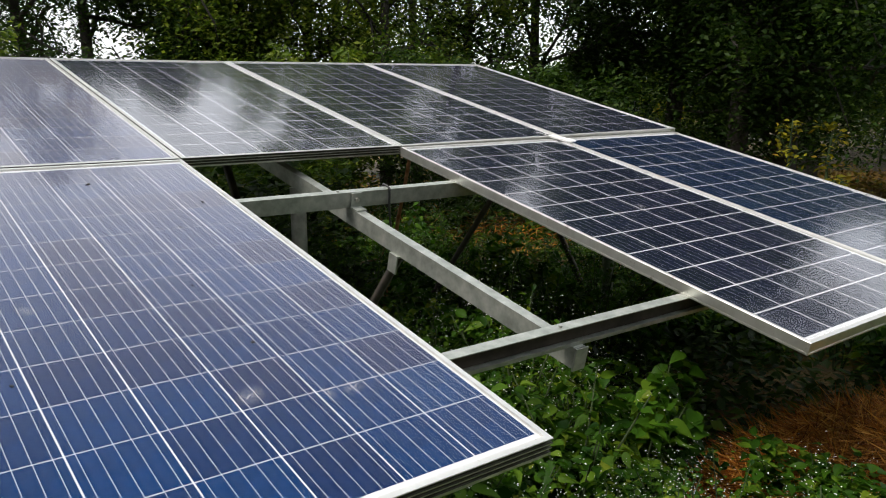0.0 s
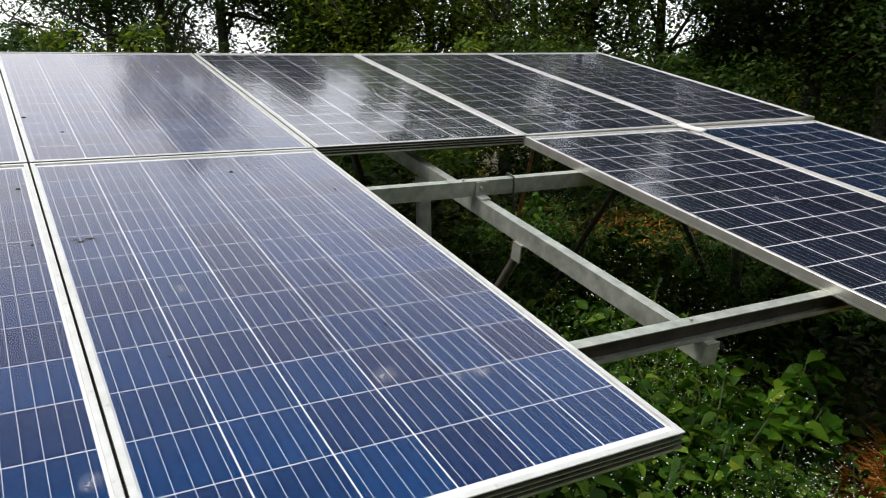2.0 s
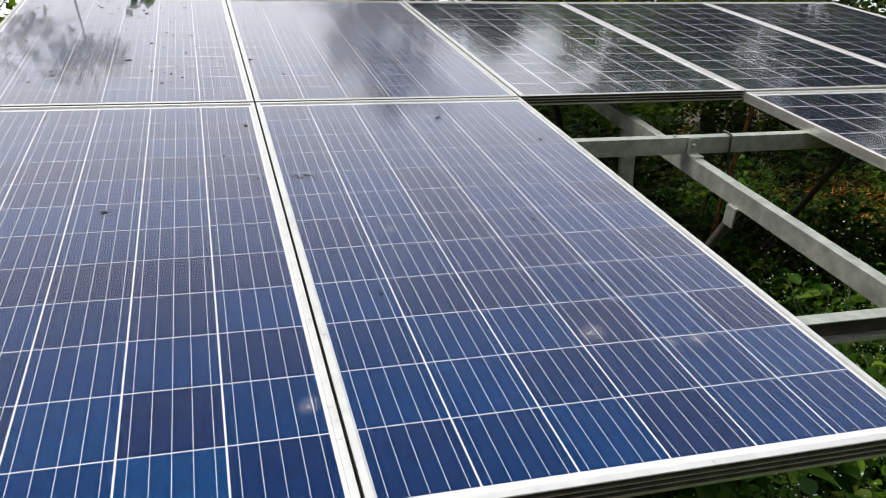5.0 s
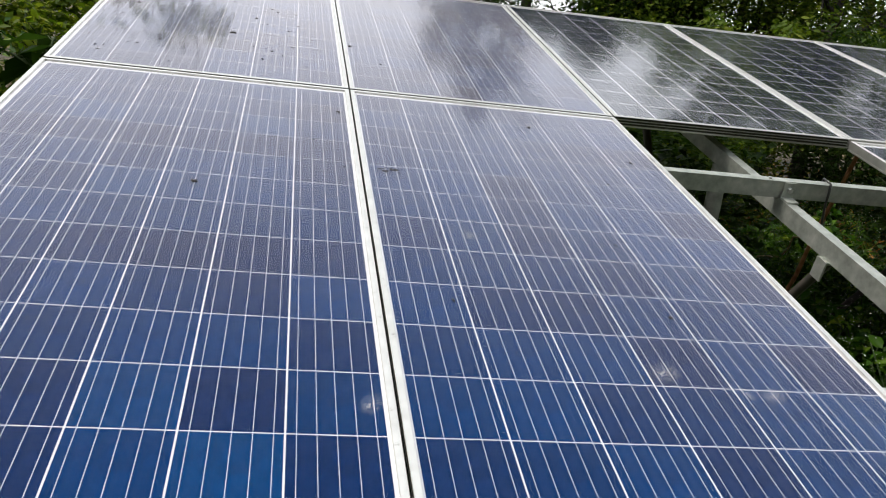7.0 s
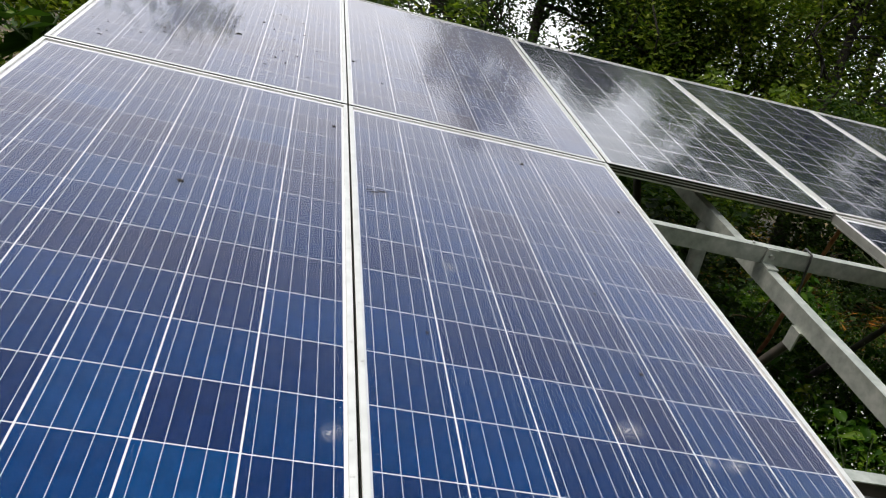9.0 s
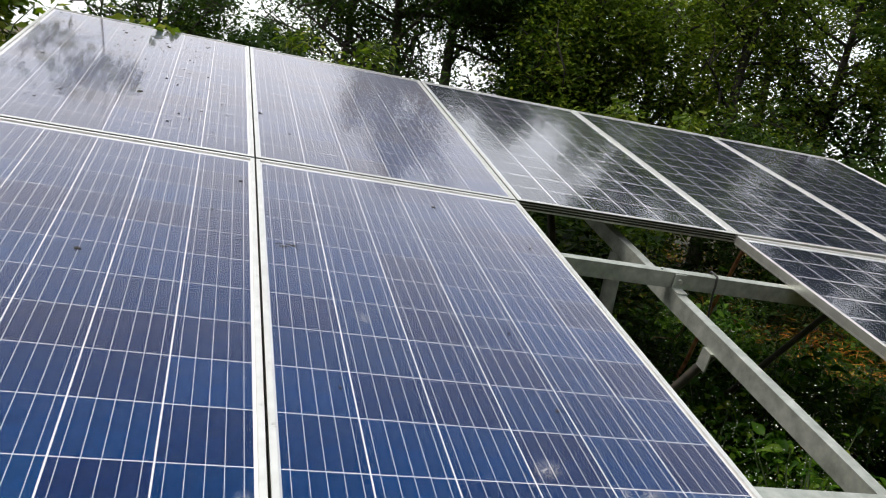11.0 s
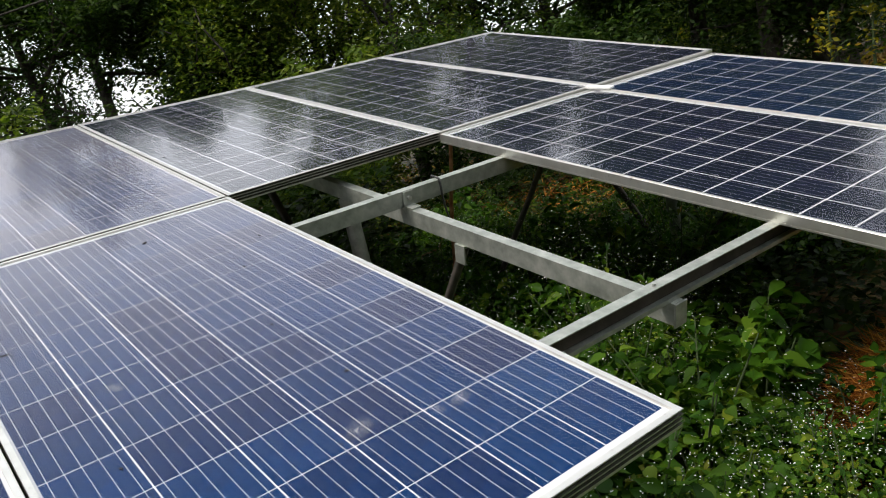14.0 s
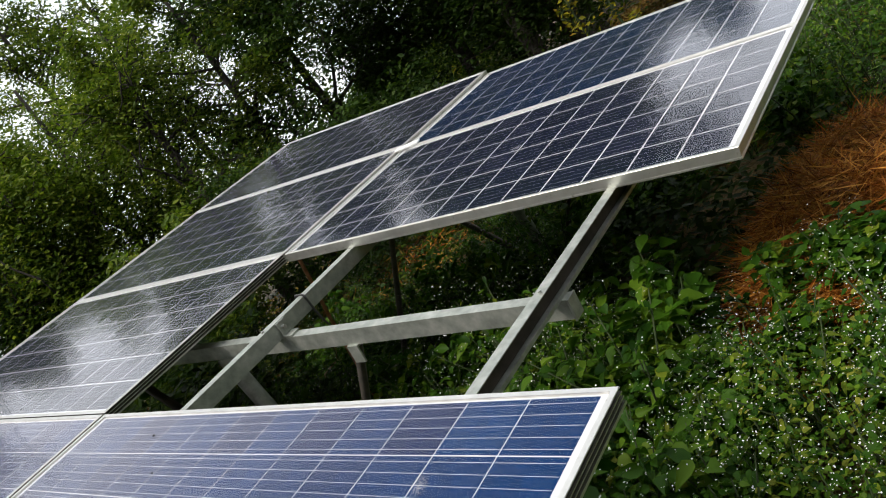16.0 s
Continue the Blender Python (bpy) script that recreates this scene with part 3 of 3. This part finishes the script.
tree("tree", place(29.5, 12.5), 6.4, 1.8, 14875, 0.077, LEAF_OLIVE, 16, AIRY, (0.0, 0), 24, 0.09, 0.25, 0.3)
tree("tree", place(33.5, 9.5), 4.1, 1.7, 15750, 0.070, LEAF_OLIVE, 6, AIRY, (0, 0), 22, 0.09, 0.12, 0.3)
tree("tree", place(39, 10), 4.3, 1.8, 17000, 0.070, LEAF_OLIVE, 7, AIRY, (0.03, 0), 22, 0.09, 0.15, 0.26)
tree("tree", place(44.5, 10.5), 5.0, 2.0, 24000, 0.073, LEAF_DARK, 8, "thin tree with large sparse leaves against the sky", (0, 0), 18, 0.09, 0.2, 0.26, 0.6)
# the big dark trees
tree("tree", place(54, 11), 5.4, 2.3, 84000, 0.070, LEAF_DARK, 9, DARKTREE, (0.04, 0), 28, 0.13, 0.34, 0.42, 0.6)
tree("tree", place(58.5, 10), 5.2, 2.6, 108500, 0.070, LEAF_DARK, 10, DARKTREE, (0, 0), 30, 0.14, 0.32, 0.42, 0.6)
tree("tree", place(61.5, 10.5), 4.6, 2.0, 56000, 0.095, LEAF_DARK, 11, DARKTREE, (0, 0), 28, 0.16, 0.15, 0.42)
tree("tree", place(71, 13), 3.0, 2.4, 46000, 0.10, LEAF_DARK, 12, DARKTREE, (0, 0), 28, 0.16, 0.36, 0.42)
tree("tree", place(78, 14), 2.6, 2.2, 38000, 0.10, LEAF_DARK, 13, DARKTREE, (0, 0), 26, 0.16, 0.3, 0.42)
tree("tree", place(86, 14), 2.6, 2.2, 36000, 0.10, LEAF_DARK, 14, DARKTREE, (0, 0), 26, 0.16, 0.12, 0.42)
for n, (az, d, h) in enumerate(((58, 16, 6.0), (63, 15, 5.6))):
    tree("tree", place(az, d), h, 2.6, 36000, 0.14, LEAF_DARK, 20 + n, "dark leafy tree standing further back", (0, 0), 26, 0.16, 0.34, 0.42, 0.6)


def bush(at, height, spread, leaves, size, mat, seed, label, aspect=0.5):
    return tree("bush", at, height, spread, leaves, size, mat, seed, label, (0, 0), 14, 0.025, 0.05, 0.34, aspect, STEM)


k = 30
for az, d, h, sp, nl, sz, mat, words in (
        (-20.5, 4.6, 1.5, 0.6, 4200, 0.06, LEAF_FRESH, "leafy fresh-green bush beside the array"),
        (-17.5, 5.6, 1.75, 0.6, 4200, 0.07, LEAF_FRESH, "leafy fresh-green bush beside the array"),
        (-26, 4.2, 1.3, 0.6, 4200, 0.06, LEAF_WEED, "leafy green bush beside the array"),
        (-3, 24, 3.6, 2.2, 12000, 0.16, LEAF_DARK, "dark rounded bush in the distance"),
        (2, 26, 3.2, 2.0, 10000, 0.16, LEAF_DARK, "dark rounded bush in the distance"),
        (1.5, 6.2, 1.9, 0.6, 1700, 0.065, LEAF_FRESH, "fresh green climber along the array's top edge"),
        (5.5, 6.0, 1.85, 0.7, 1700, 0.065, LEAF_FRESH, "fresh green climber along the array's top edge"),
        (9.5, 6.4, 1.95, 0.7, 2400, 0.065, LEAF_OLIVE, "straggly bush along the array's top edge"),
        (15, 7.6, 1.7, 0.9, 5200, 0.07, LEAF_DARK, "dark bush behind the array"),
        (20, 7.2, 1.7, 0.9, 5200, 0.07, LEAF_FRESH, "green bush with light-catching leaves behind the array"),
        (26, 7.4, 1.7, 0.9, 5200, 0.07, LEAF_OLIVE, "olive bush behind the array"),
        (31, 7.6, 1.6, 0.9, 5200, 0.07, LEAF_OLIVE, "olive bush behind the array"),
        (36, 8.0, 1.7, 1.0, 5200, 0.07, LEAF_DARK, "dark bush behind the array"),
        (41, 8.2, 1.7, 1.0, 6000, 0.07, LEAF_DARK, "dark bush behind the array"),
        (46, 8.6, 1.7, 1.1, 6000, 0.08, LEAF_DARK, "dark bush behind the array"),
        (49.5, 11, 2.0, 1.2, 8000, 0.08, LEAF_DARK, "dark bush under the trees"),
        (54, 13.5, 1.7, 1.1, 6000, 0.08, LEAF_OLIVE, "olive bush under the trees"),
        (57.5, 12, 1.7, 1.1, 6000, 0.08, LEAF_DARK, "dark bush under the trees"),
        (62, 13.4, 1.9, 1.3, 6500, 0.08, LEAF_DARK, "dark bush under the trees"),
        (67, 18.0, 1.9, 1.3, 6500, 0.08, LEAF_OLIVE, "olive bush under the trees"),
        (73, 17, 1.7, 1.3, 6500, 0.08, LEAF_DARK, "dark bush under the trees"),
        (61.9, 8.6, 1.28, 0.3, 170, 0.075, LEAF_YELLOW, "small bush with bright yellow leaves"),
        (64.3, 8.8, 1.32, 0.3, 170, 0.075, LEAF_YELLOW, "small bush with bright yellow leaves"),
        # two added shrubs: their yellow stands in for sunlight on the clearing's ground
        (51.2, 12.5, 1.25, 0.6, 900, 0.09, LEAF_YELLOW, "low yellow shrub added in place of a sunlit patch of ground"),
        (53.6, 14.5, 1.35, 0.6, 800, 0.09, LEAF_YELLOW, "low yellow shrub added in place of a sunlit patch of ground"),
        (46, 19, 1.9, 2.0, 8000, 0.16, LEAF_DARK, "dark bush closing the view between the trunks"),
        (51, 20, 1.9, 2.0, 8000, 0.16, LEAF_DARK, "dark bush closing the view between the trunks"),
        (56, 19, 3.1, 2.0, 8000, 0.16, LEAF_DARK, "dark bush closing the view between the trunks"),
        (62, 21, 3.2, 2.0, 8000, 0.16, LEAF_DARK, "dark bush closing the view between the trunks"),
        (68, 22, 3.2, 2.0, 8000, 0.16, LEAF_DARK, "dark bush closing the view between the trunks"),
        (74, 22, 3.0, 2.0, 8000, 0.16, LEAF_DARK, "dark bush closing the view between the trunks"),
        (77, 6.6, 0.9, 0.8, 5200, 0.06, LEAF_OLIVE, "low green bush past the array's corner"),
        (83, 6.0, 0.9, 0.8, 5200, 0.06, LEAF_WEED, "low green bush past the array's corner")):
    bush(place(az, d), h, sp, nl, sz, mat, k, words)
    k += 1

bush((-1.27, 0.88), 1.36, 0.30, 40, 0.26, LEAF_DARK, 58, "dark plant with large drooping leaves at the array's end", 0.42)
rng = np.random.default_rng(21)
bed = bush((-1.50, 0.58), 1.22, 0.36, 3600, 0.048, LEAF_FRESH, 59, "green bush with orange blooms beside the array")
child("blossom", leaf_mesh("blossom", rng, np.stack([rng.normal(0.05, 0.05, 70), rng.normal(-0.10, 0.05, 70), rng.choice([1.02, 1.10, 1.14], 70) + rng.normal(0, 0.018, 70)], 1), 0.040, 0.034, BLOOM, 0, False, 0.8), bed, None, "orange blooms")["kind"] = "stuff"
tree("tree", place(-7, 13), 3.0, 1.6, 6000, 0.10, LEAF_DARK, 18, "small distant tree with sky between its leaves", (0, 0), 18, 0.07, 0.2, 0.34)
tree("sapling", (-0.98, 2.2), 2.5, 0.8, 700, 0.085, LEAF_FRESH, 60, "slender sapling with pale sparse leaves over the panel corner", (0.02, -0.02), 9, 0.014, 0.35, 0.3, 0.5, STEM)


# ---------------------------------------------------------------- weeds, straw
def weed_kind(seed, height, n, size, flowers):
    rng = np.random.default_rng(seed)
    root = new("weed")
    v, s, i, at, heads = [], [], [], [], []
    for _ in range(5):
        a, ln = rng.uniform(0, 6.28), rng.uniform(0.05, 0.5)
        h = height * rng.uniform(0.65, 1.0)
        q = [(0.02 * math.cos(a), 0.02 * math.sin(a), 0), (ln * .35 * h * math.cos(a), ln * .35 * h * math.sin(a), h * .5), (ln * h * math.cos(a), ln * h * math.sin(a), h)]
        tube(v, s, i, q, [0.005, 0.004, 0.002], 4)
        for w in rng.uniform(0.25, 1.0, n // 5):
            p = np.array([np.interp(w * 2, (0, 1, 2), [u[c] for u in q]) for c in range(3)])
            at.append(p + rng.normal(0, 0.03 + 0.05 * (1 - w), 3) * (1, 1, .5))
        for _ in range(flowers):
            heads.append(np.array(q[2]) + rng.normal(0, 0.055, 3) + (0, 0, 0.03))
    child("stem", raw_mesh("stem", np.concatenate(v), s, i, STEM), root)
    leaves = child("foliage", leaf_mesh("foliage", rng, np.array(at), size, size * 0.68, LEAF_WEED, 0.25, True, 0.7), root)
    leaves["kind"] = "stuff"
    if flowers:
        child("blossom", leaf_mesh("blossom", rng, np.array(heads), 0.0056, 0.005, FLOWER, 0, False, 0.9), leaves, None, "tiny white flower heads")["kind"] = "stuff"
    return tagged(root, "broad-leaved green weed with tiny white flowers" if flowers else "broad-leaved green weed in the undergrowth", "weed", "weeds round the array")


WEEDS = [weed_kind(70 + j, (0.42, 0.55, 0.62, 0.50, 0.68, 0.58)[j], (180, 200, 260, 220, 280, 200)[j], (0.072, 0.050, 0.030, 0.062, 0.026, 0.080)[j], (3, 10, 18, 9, 20, 5)[j]) for j in range(6)]
rng = np.random.default_rng(5)
spots = []
for _ in range(6000):
    x, y = rng.uniform(0.9, 5.6), rng.uniform(-2.7, 2.6)
    if math.hypot(x + 0.1, y + 2.85) < 1.0 or x < 0.6 - (y + 2.0) * 0.6 or (x < 1.9 and y > -1.0 + (x - 1.2)):
        continue
    if math.hypot((x - 2.98) / 0.95, (y + 1.86) / 0.58) < 1 or math.hypot((x - 3.3) / 1.0, (y + 1.0) / 0.55) < 1:
        continue
    if math.hypot((x - 4.7) / 1.0, (y - 1.9) / 0.9) < 0.9:
        continue
    if all((x - a) ** 2 + (y - b) ** 2 > 0.030 for a, b in spots):
        spots.append((x, y))
first = set()
for x, y in spots[:275]:
    j = int(rng.integers(0, 6))
    if y < -1.5 and j in (0, 3, 5):
        j = (2, 4, 1)[j % 3]
    sc = rng.uniform(0.8, 1.2) * (0.7 if y < -1.7 else 1.0)
    m = pose(x, y, float(lie(x, y)) - 0.01, 0, 0, rng.uniform(0, 360))
    if j not in first:
        WEEDS[j].matrix_basis = m
        first.add(j)
    else:
        c = copy_thing(WEEDS[j], m)
        c.scale = (sc, sc, sc)


def straw_heap():
    rng = np.random.default_rng(8)
    n = 30000
    a, r = rng.uniform(0, 2 * np.pi, n), np.sqrt(rng.uniform(0, 1, n))
    x, y = 2.98 + 1.0 * r * np.cos(a), -1.86 + 0.62 * r * np.sin(a)
    z = lie(x, y) + (0.36 + 0.07 * np.sin(9 * x + 2 * y) * np.sin(11 * y - 3 * x)) * (1 - r ** 2) * rng.uniform(0.7, 1.0, n) + 0.02
    me = leaf_mesh("straw_heap", rng, np.stack([x, y, z], 1), 0.17, 0.0042, STRAW, 0.0, False, 0.5)
    tagged(new("straw_heap", me), "heap of orange-brown dry straw beside the array", "straw", kind="stuff")


straw_heap()


def scatter(name, x0, x1, y0, y1, n, size, mat, seed, label, kind_word, tall=0.03, aspect=0.5, bare=1.0):
    rng = np.random.default_rng(seed)
    x, y = rng.uniform(x0 - 0.4, x1 + 0.4, n), rng.uniform(y0 - 0.4, y1 + 0.4, n)
    edge = np.minimum(np.minimum(x - x0, x1 - x), np.minimum(y - y0, y1 - y)) + 0.28 * np.sin(3.1 * x + 1.3 * y) + 0.22 * np.sin(5.3 * y - 2.2 * x) + rng.normal(0, 0.12, n)
    keep = (edge > 0.05) & (np.hypot((x - 3.3) / 1.0, (y + 1.0) / 0.55) > bare + rng.normal(0, 0.1, n))
    if mat != LITTER:
        keep &= (np.hypot((x - 2.98) / 0.95, (y + 1.86) / 0.58) > 0.95) | (rng.uniform(0, 1, n) < 0.12)
    x, y = x[keep], y[keep]
    n = len(x)
    z = lie(x, y) + rng.uniform(0, tall, n)
    me = leaf_mesh(name, rng, np.stack([x, y, z], 1), size, size * aspect, mat, -0.1, name == "undergrowth" and size < 0.06, 0.8)
    tagged(new(name, me), label, kind_word, kind="stuff")


scatter("leaf_litter", 4.2, 16, -3, 9, 26000, 0.09, LITTER, 9, "fallen orange and yellow leaves on the soil", "leaf litter")
scatter("grass", 2.3, 9, -4, 6, 22000, 0.16, LEAF_WEED, 10, "low green grass and seedlings under the array", "grass", 0.12, 0.12)
scatter("undergrowth", 1.9, 5.5, -3.2, 0.7, 7000, 0.052, LEAF_WEED, 11, "dense low green weeds covering the soil", "weeds", 0.34, 0.6)
# unseen trees added behind the camera to hold back sky light
for n, (az, d) in enumerate([(a, 8.5 + (a * 7 % 5) * 0.6) for a in range(126, 300, 13)]):
    x, y = place(az, d)
    tree("tree", (x, y), 7.6, 3.0, 12000, 0.24, LEAF_DARK, 100 + n, "unseen dark-green tree added to block sky light from behind the camera", (0, 0), 22, 0.16, 0.05, 0.4, 0.6)


# ---------------------------------------------------------------- bits lying on the glass
def chip(name, x, y, size, mat, seed, label, category, lift=0.0008):
    rng = np.random.default_rng(seed)
    bm = bmesh.new()
    n = 9
    a = [bm.verts.new((size * rng.uniform(0.35, 1.0) * math.cos(6.283 * i / n) * 1.3, size * rng.uniform(0.35, 1.0) * math.sin(6.283 * i / n), 0)) for i in range(n)]
    b = [bm.verts.new((v.co.x * 0.7, v.co.y * 0.7, lift * 2 + rng.uniform(0, lift))) for v in a]
    for i in range(n):
        bm.faces.new((a[i], a[(i + 1) % n], b[(i + 1) % n], b[i]))
    bm.faces.new(b)
    me = bpy.data.meshes.new(name)
    bm.to_mesh(me)
    bm.free()
    me.materials.append(mat)
    ob = new(name, me)
    ob.matrix_basis = ARRAY @ pose(*settle(x, y, -0.0033), 0, 0, rng.uniform(0, 360))
    tagged(ob, label, category, "bits on the glass")


def splash(name, x, y, size, seed):
    """A dried splash: a thin round film, slightly domed."""
    rng = np.random.default_rng(seed)
    pts, sizes, idx = [(0, 0, 0.012)], [], []
    for ring in (0.5, 1.0):
        pts += [(ring * math.cos(i * 0.3927), ring * math.sin(i * 0.3927), 0.012 * (1 - ring)) for i in range(16)]
    for i in range(16):
        k = (i + 1) % 16
        idx += [0, 1 + i, 1 + k, 1 + i, 17 + i, 17 + k, 1 + k]
        sizes += [3, 4]
    ob = new(name, raw_mesh(name, pts, sizes, idx, DROPPING, True))
    ob.matrix_basis = ARRAY @ pose(*settle(x, y, -0.0031), 0, 0, rng.uniform(0, 360)) @ Matrix.Diagonal((size * 1.5, size * rng.uniform(0.9, 1.3), size, 1))
    tagged(ob, "dried pale bird dropping splashed on a panel", "dropping", "bits on the glass")


for n, (x, y, size) in enumerate(((-0.444, 0.607, 0.016), (-0.28, 0.39, 0.008), (-0.312, 0.265, 0.006), (-0.24, 0.34, 0.006), (-0.044, -0.258, 0.011), (-0.128, -0.526, 0.006), (-0.044, -0.714, 0.006), (0.035, 0.600, 0.010),
                               (0.146, 0.37, 0.006), (0.614, -0.221, 0.010), (0.895, -0.475, 0.008), (0.747, -0.672, 0.005), (0.628, -1.068, 0.006), (0.638, -1.39, 0.006), (0.156, -1.374, 0.005), (-0.365, 0.90, 0.008),
                               (-0.428, -0.888, 0.009), (-0.87, 0.95, 0.010), (1.063, 0.804, 0.007), (4.003, -1.198, 0.008), (-0.40, 1.55, 0.015), (-0.62, 1.70, 0.012))):
    chip("debris", x, y, size, SPECK, 300 + n, "small dark leaf crumb lying on a panel", "debris")
for n, (x, y, size) in enumerate(((0.245, -1.072, 0.020), (0.540, -1.587, 0.028), (0.741, -1.645, 0.022), (0.685, -1.642, 0.016), (-0.042, -1.711, 0.020), (2.428, -0.562, 0.022), (2.538, -0.967, 0.022), (3.811, -0.991, 0.022), (2.192, -1.252, 0.014))):
    splash("bird_dropping", x, y, size, 340 + n)


def crumbs():
    rng = np.random.default_rng(77)
    v = []
    for _ in range(9):
        v.append((0.097 + rng.normal(0, 0.028), -0.718 + rng.normal(0, 0.014), rng.uniform(0.004, 0.008)))
    for _ in range(90):
        v.append((rng.uniform(-0.98, -0.1), 0.1 + 1.85 * rng.uniform(0, 1) ** 0.8, rng.uniform(0.0015, 0.0065)))
    for _ in range(150):
        v.append((rng.uniform(-0.97, 0.97), rng.uniform(-1.93, 1.93), rng.uniform(0.0012, 0.0032)))
    pts, sizes, idx = [], [], []
    for x, y, r in v:
        b = len(pts)
        a0 = rng.uniform(0, 6.28)
        for i in range(5):
            k = r * rng.uniform(0.5, 1.2)
            pts.append((x + 1.4 * k * math.cos(a0 + i * 1.257), y + k * math.sin(a0 + i * 1.257), -0.0030))
        pts.append((x, y, -0.0030 + 0.4 * r))
        for i in range(5):
            idx += [b + i, b + (i + 1) % 5, b + 5]
            sizes.append(3)
    pts = [settle(*p) for p in pts]
    ob = new("crumbs", raw_mesh("crumbs", pts, sizes, idx, SPECK))
    ob.matrix_basis = ARRAY
    tagged(ob, "scattered dark crumbs and dirt on the panels", "debris", kind="stuff")


crumbs()
scatter("undergrowth", 0.8, 2.2, -3.0, -0.9, 3000, 0.048, LEAF_WEED, 12, "dense low green weeds before the array", "weeds", 0.34, 0.6)
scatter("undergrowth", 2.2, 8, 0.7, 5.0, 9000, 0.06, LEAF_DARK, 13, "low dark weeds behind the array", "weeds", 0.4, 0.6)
scatter("dry_grass", 3.1, 5.8, 0.5, 3.2, 4500, 0.14, STRAW, 14, "patch of orange dry grass lit behind the array", "dry grass", 0.3, 0.06)
# flowering weeds standing thick before the empty bay
for j in range(80):
    x, y = rng.uniform(1.25, 2.8), rng.uniform(-2.5, -0.5)
    if x < 0.9 - (y + 2.0) * 0.5 or (y < -1.3 and x > 2.1):
        continue
    c = copy_thing(WEEDS[(5, 0, 3, 5, 2)[j % 5] if y > -1.7 else (2, 4, 1)[j % 3]], pose(x, y, float(lie(x, y)) - 0.01, 0, 0, rng.uniform(0, 360)))
    k = rng.uniform(0.65, 1.0)
    c.scale = (k, k, k * 0.9)
# small weeds growing over the straw
for j in range(16):
    x, y = rng.uniform(1.9, 2.5), rng.uniform(-2.4, -1.6)
    k = 1 - ((x - 2.98) / 1.0) ** 2 - ((y + 1.86) / 0.62) ** 2
    c = copy_thing(WEEDS[(5, 1, 3, 2, 5)[j % 5]], pose(x, y, float(lie(x, y)) + max(0.0, 0.36 * k) - 0.02, 0, 0, rng.uniform(0, 360)))
    c.scale = (0.75, 0.75, 0.42)

# added leaf wall: blocks light from the back, deepening the shade below the array
scatter("undergrowth", -1.6, 3.0, 2.0, 3.7, 30000, 0.10, LEAF_DARK, 17, "wall of dark leaves added to keep light out from behind the array", "weeds", 1.42, 0.5)
scatter("undergrowth", 1.1, 2.6, -2.8, -1.5, 8000, 0.036, LEAF_FRESH, 18, "yellow-green small-leaved weeds in the open light", "weeds", 0.36, 0.5)
scatter("leaf_litter", 11, 16, 0.3, 6, 9000, 0.12, LITTER, 19, "bright fallen orange leaves past the array", "leaf litter", 0.06)
# dark leaves cover the pale soil here and stand in for deep shadow
scatter("undergrowth", 2.4, 4.3, -1.6, -0.4, 6500, 0.075, LEAF_DARK, 22, "dark leaves added in place of deep shadow under the panels", "weeds", 0.3, 0.55, -9)
# added dark screen: hides the lit leaves beyond, so this space reads as shade
scatter("undergrowth", -1.4, 2.3, 0.9, 1.9, 18000, 0.085, LEAF_DARK, 23, "dark leaves added to deepen the shade under the upper panels", "weeds", 0.95, 0.5, -9)
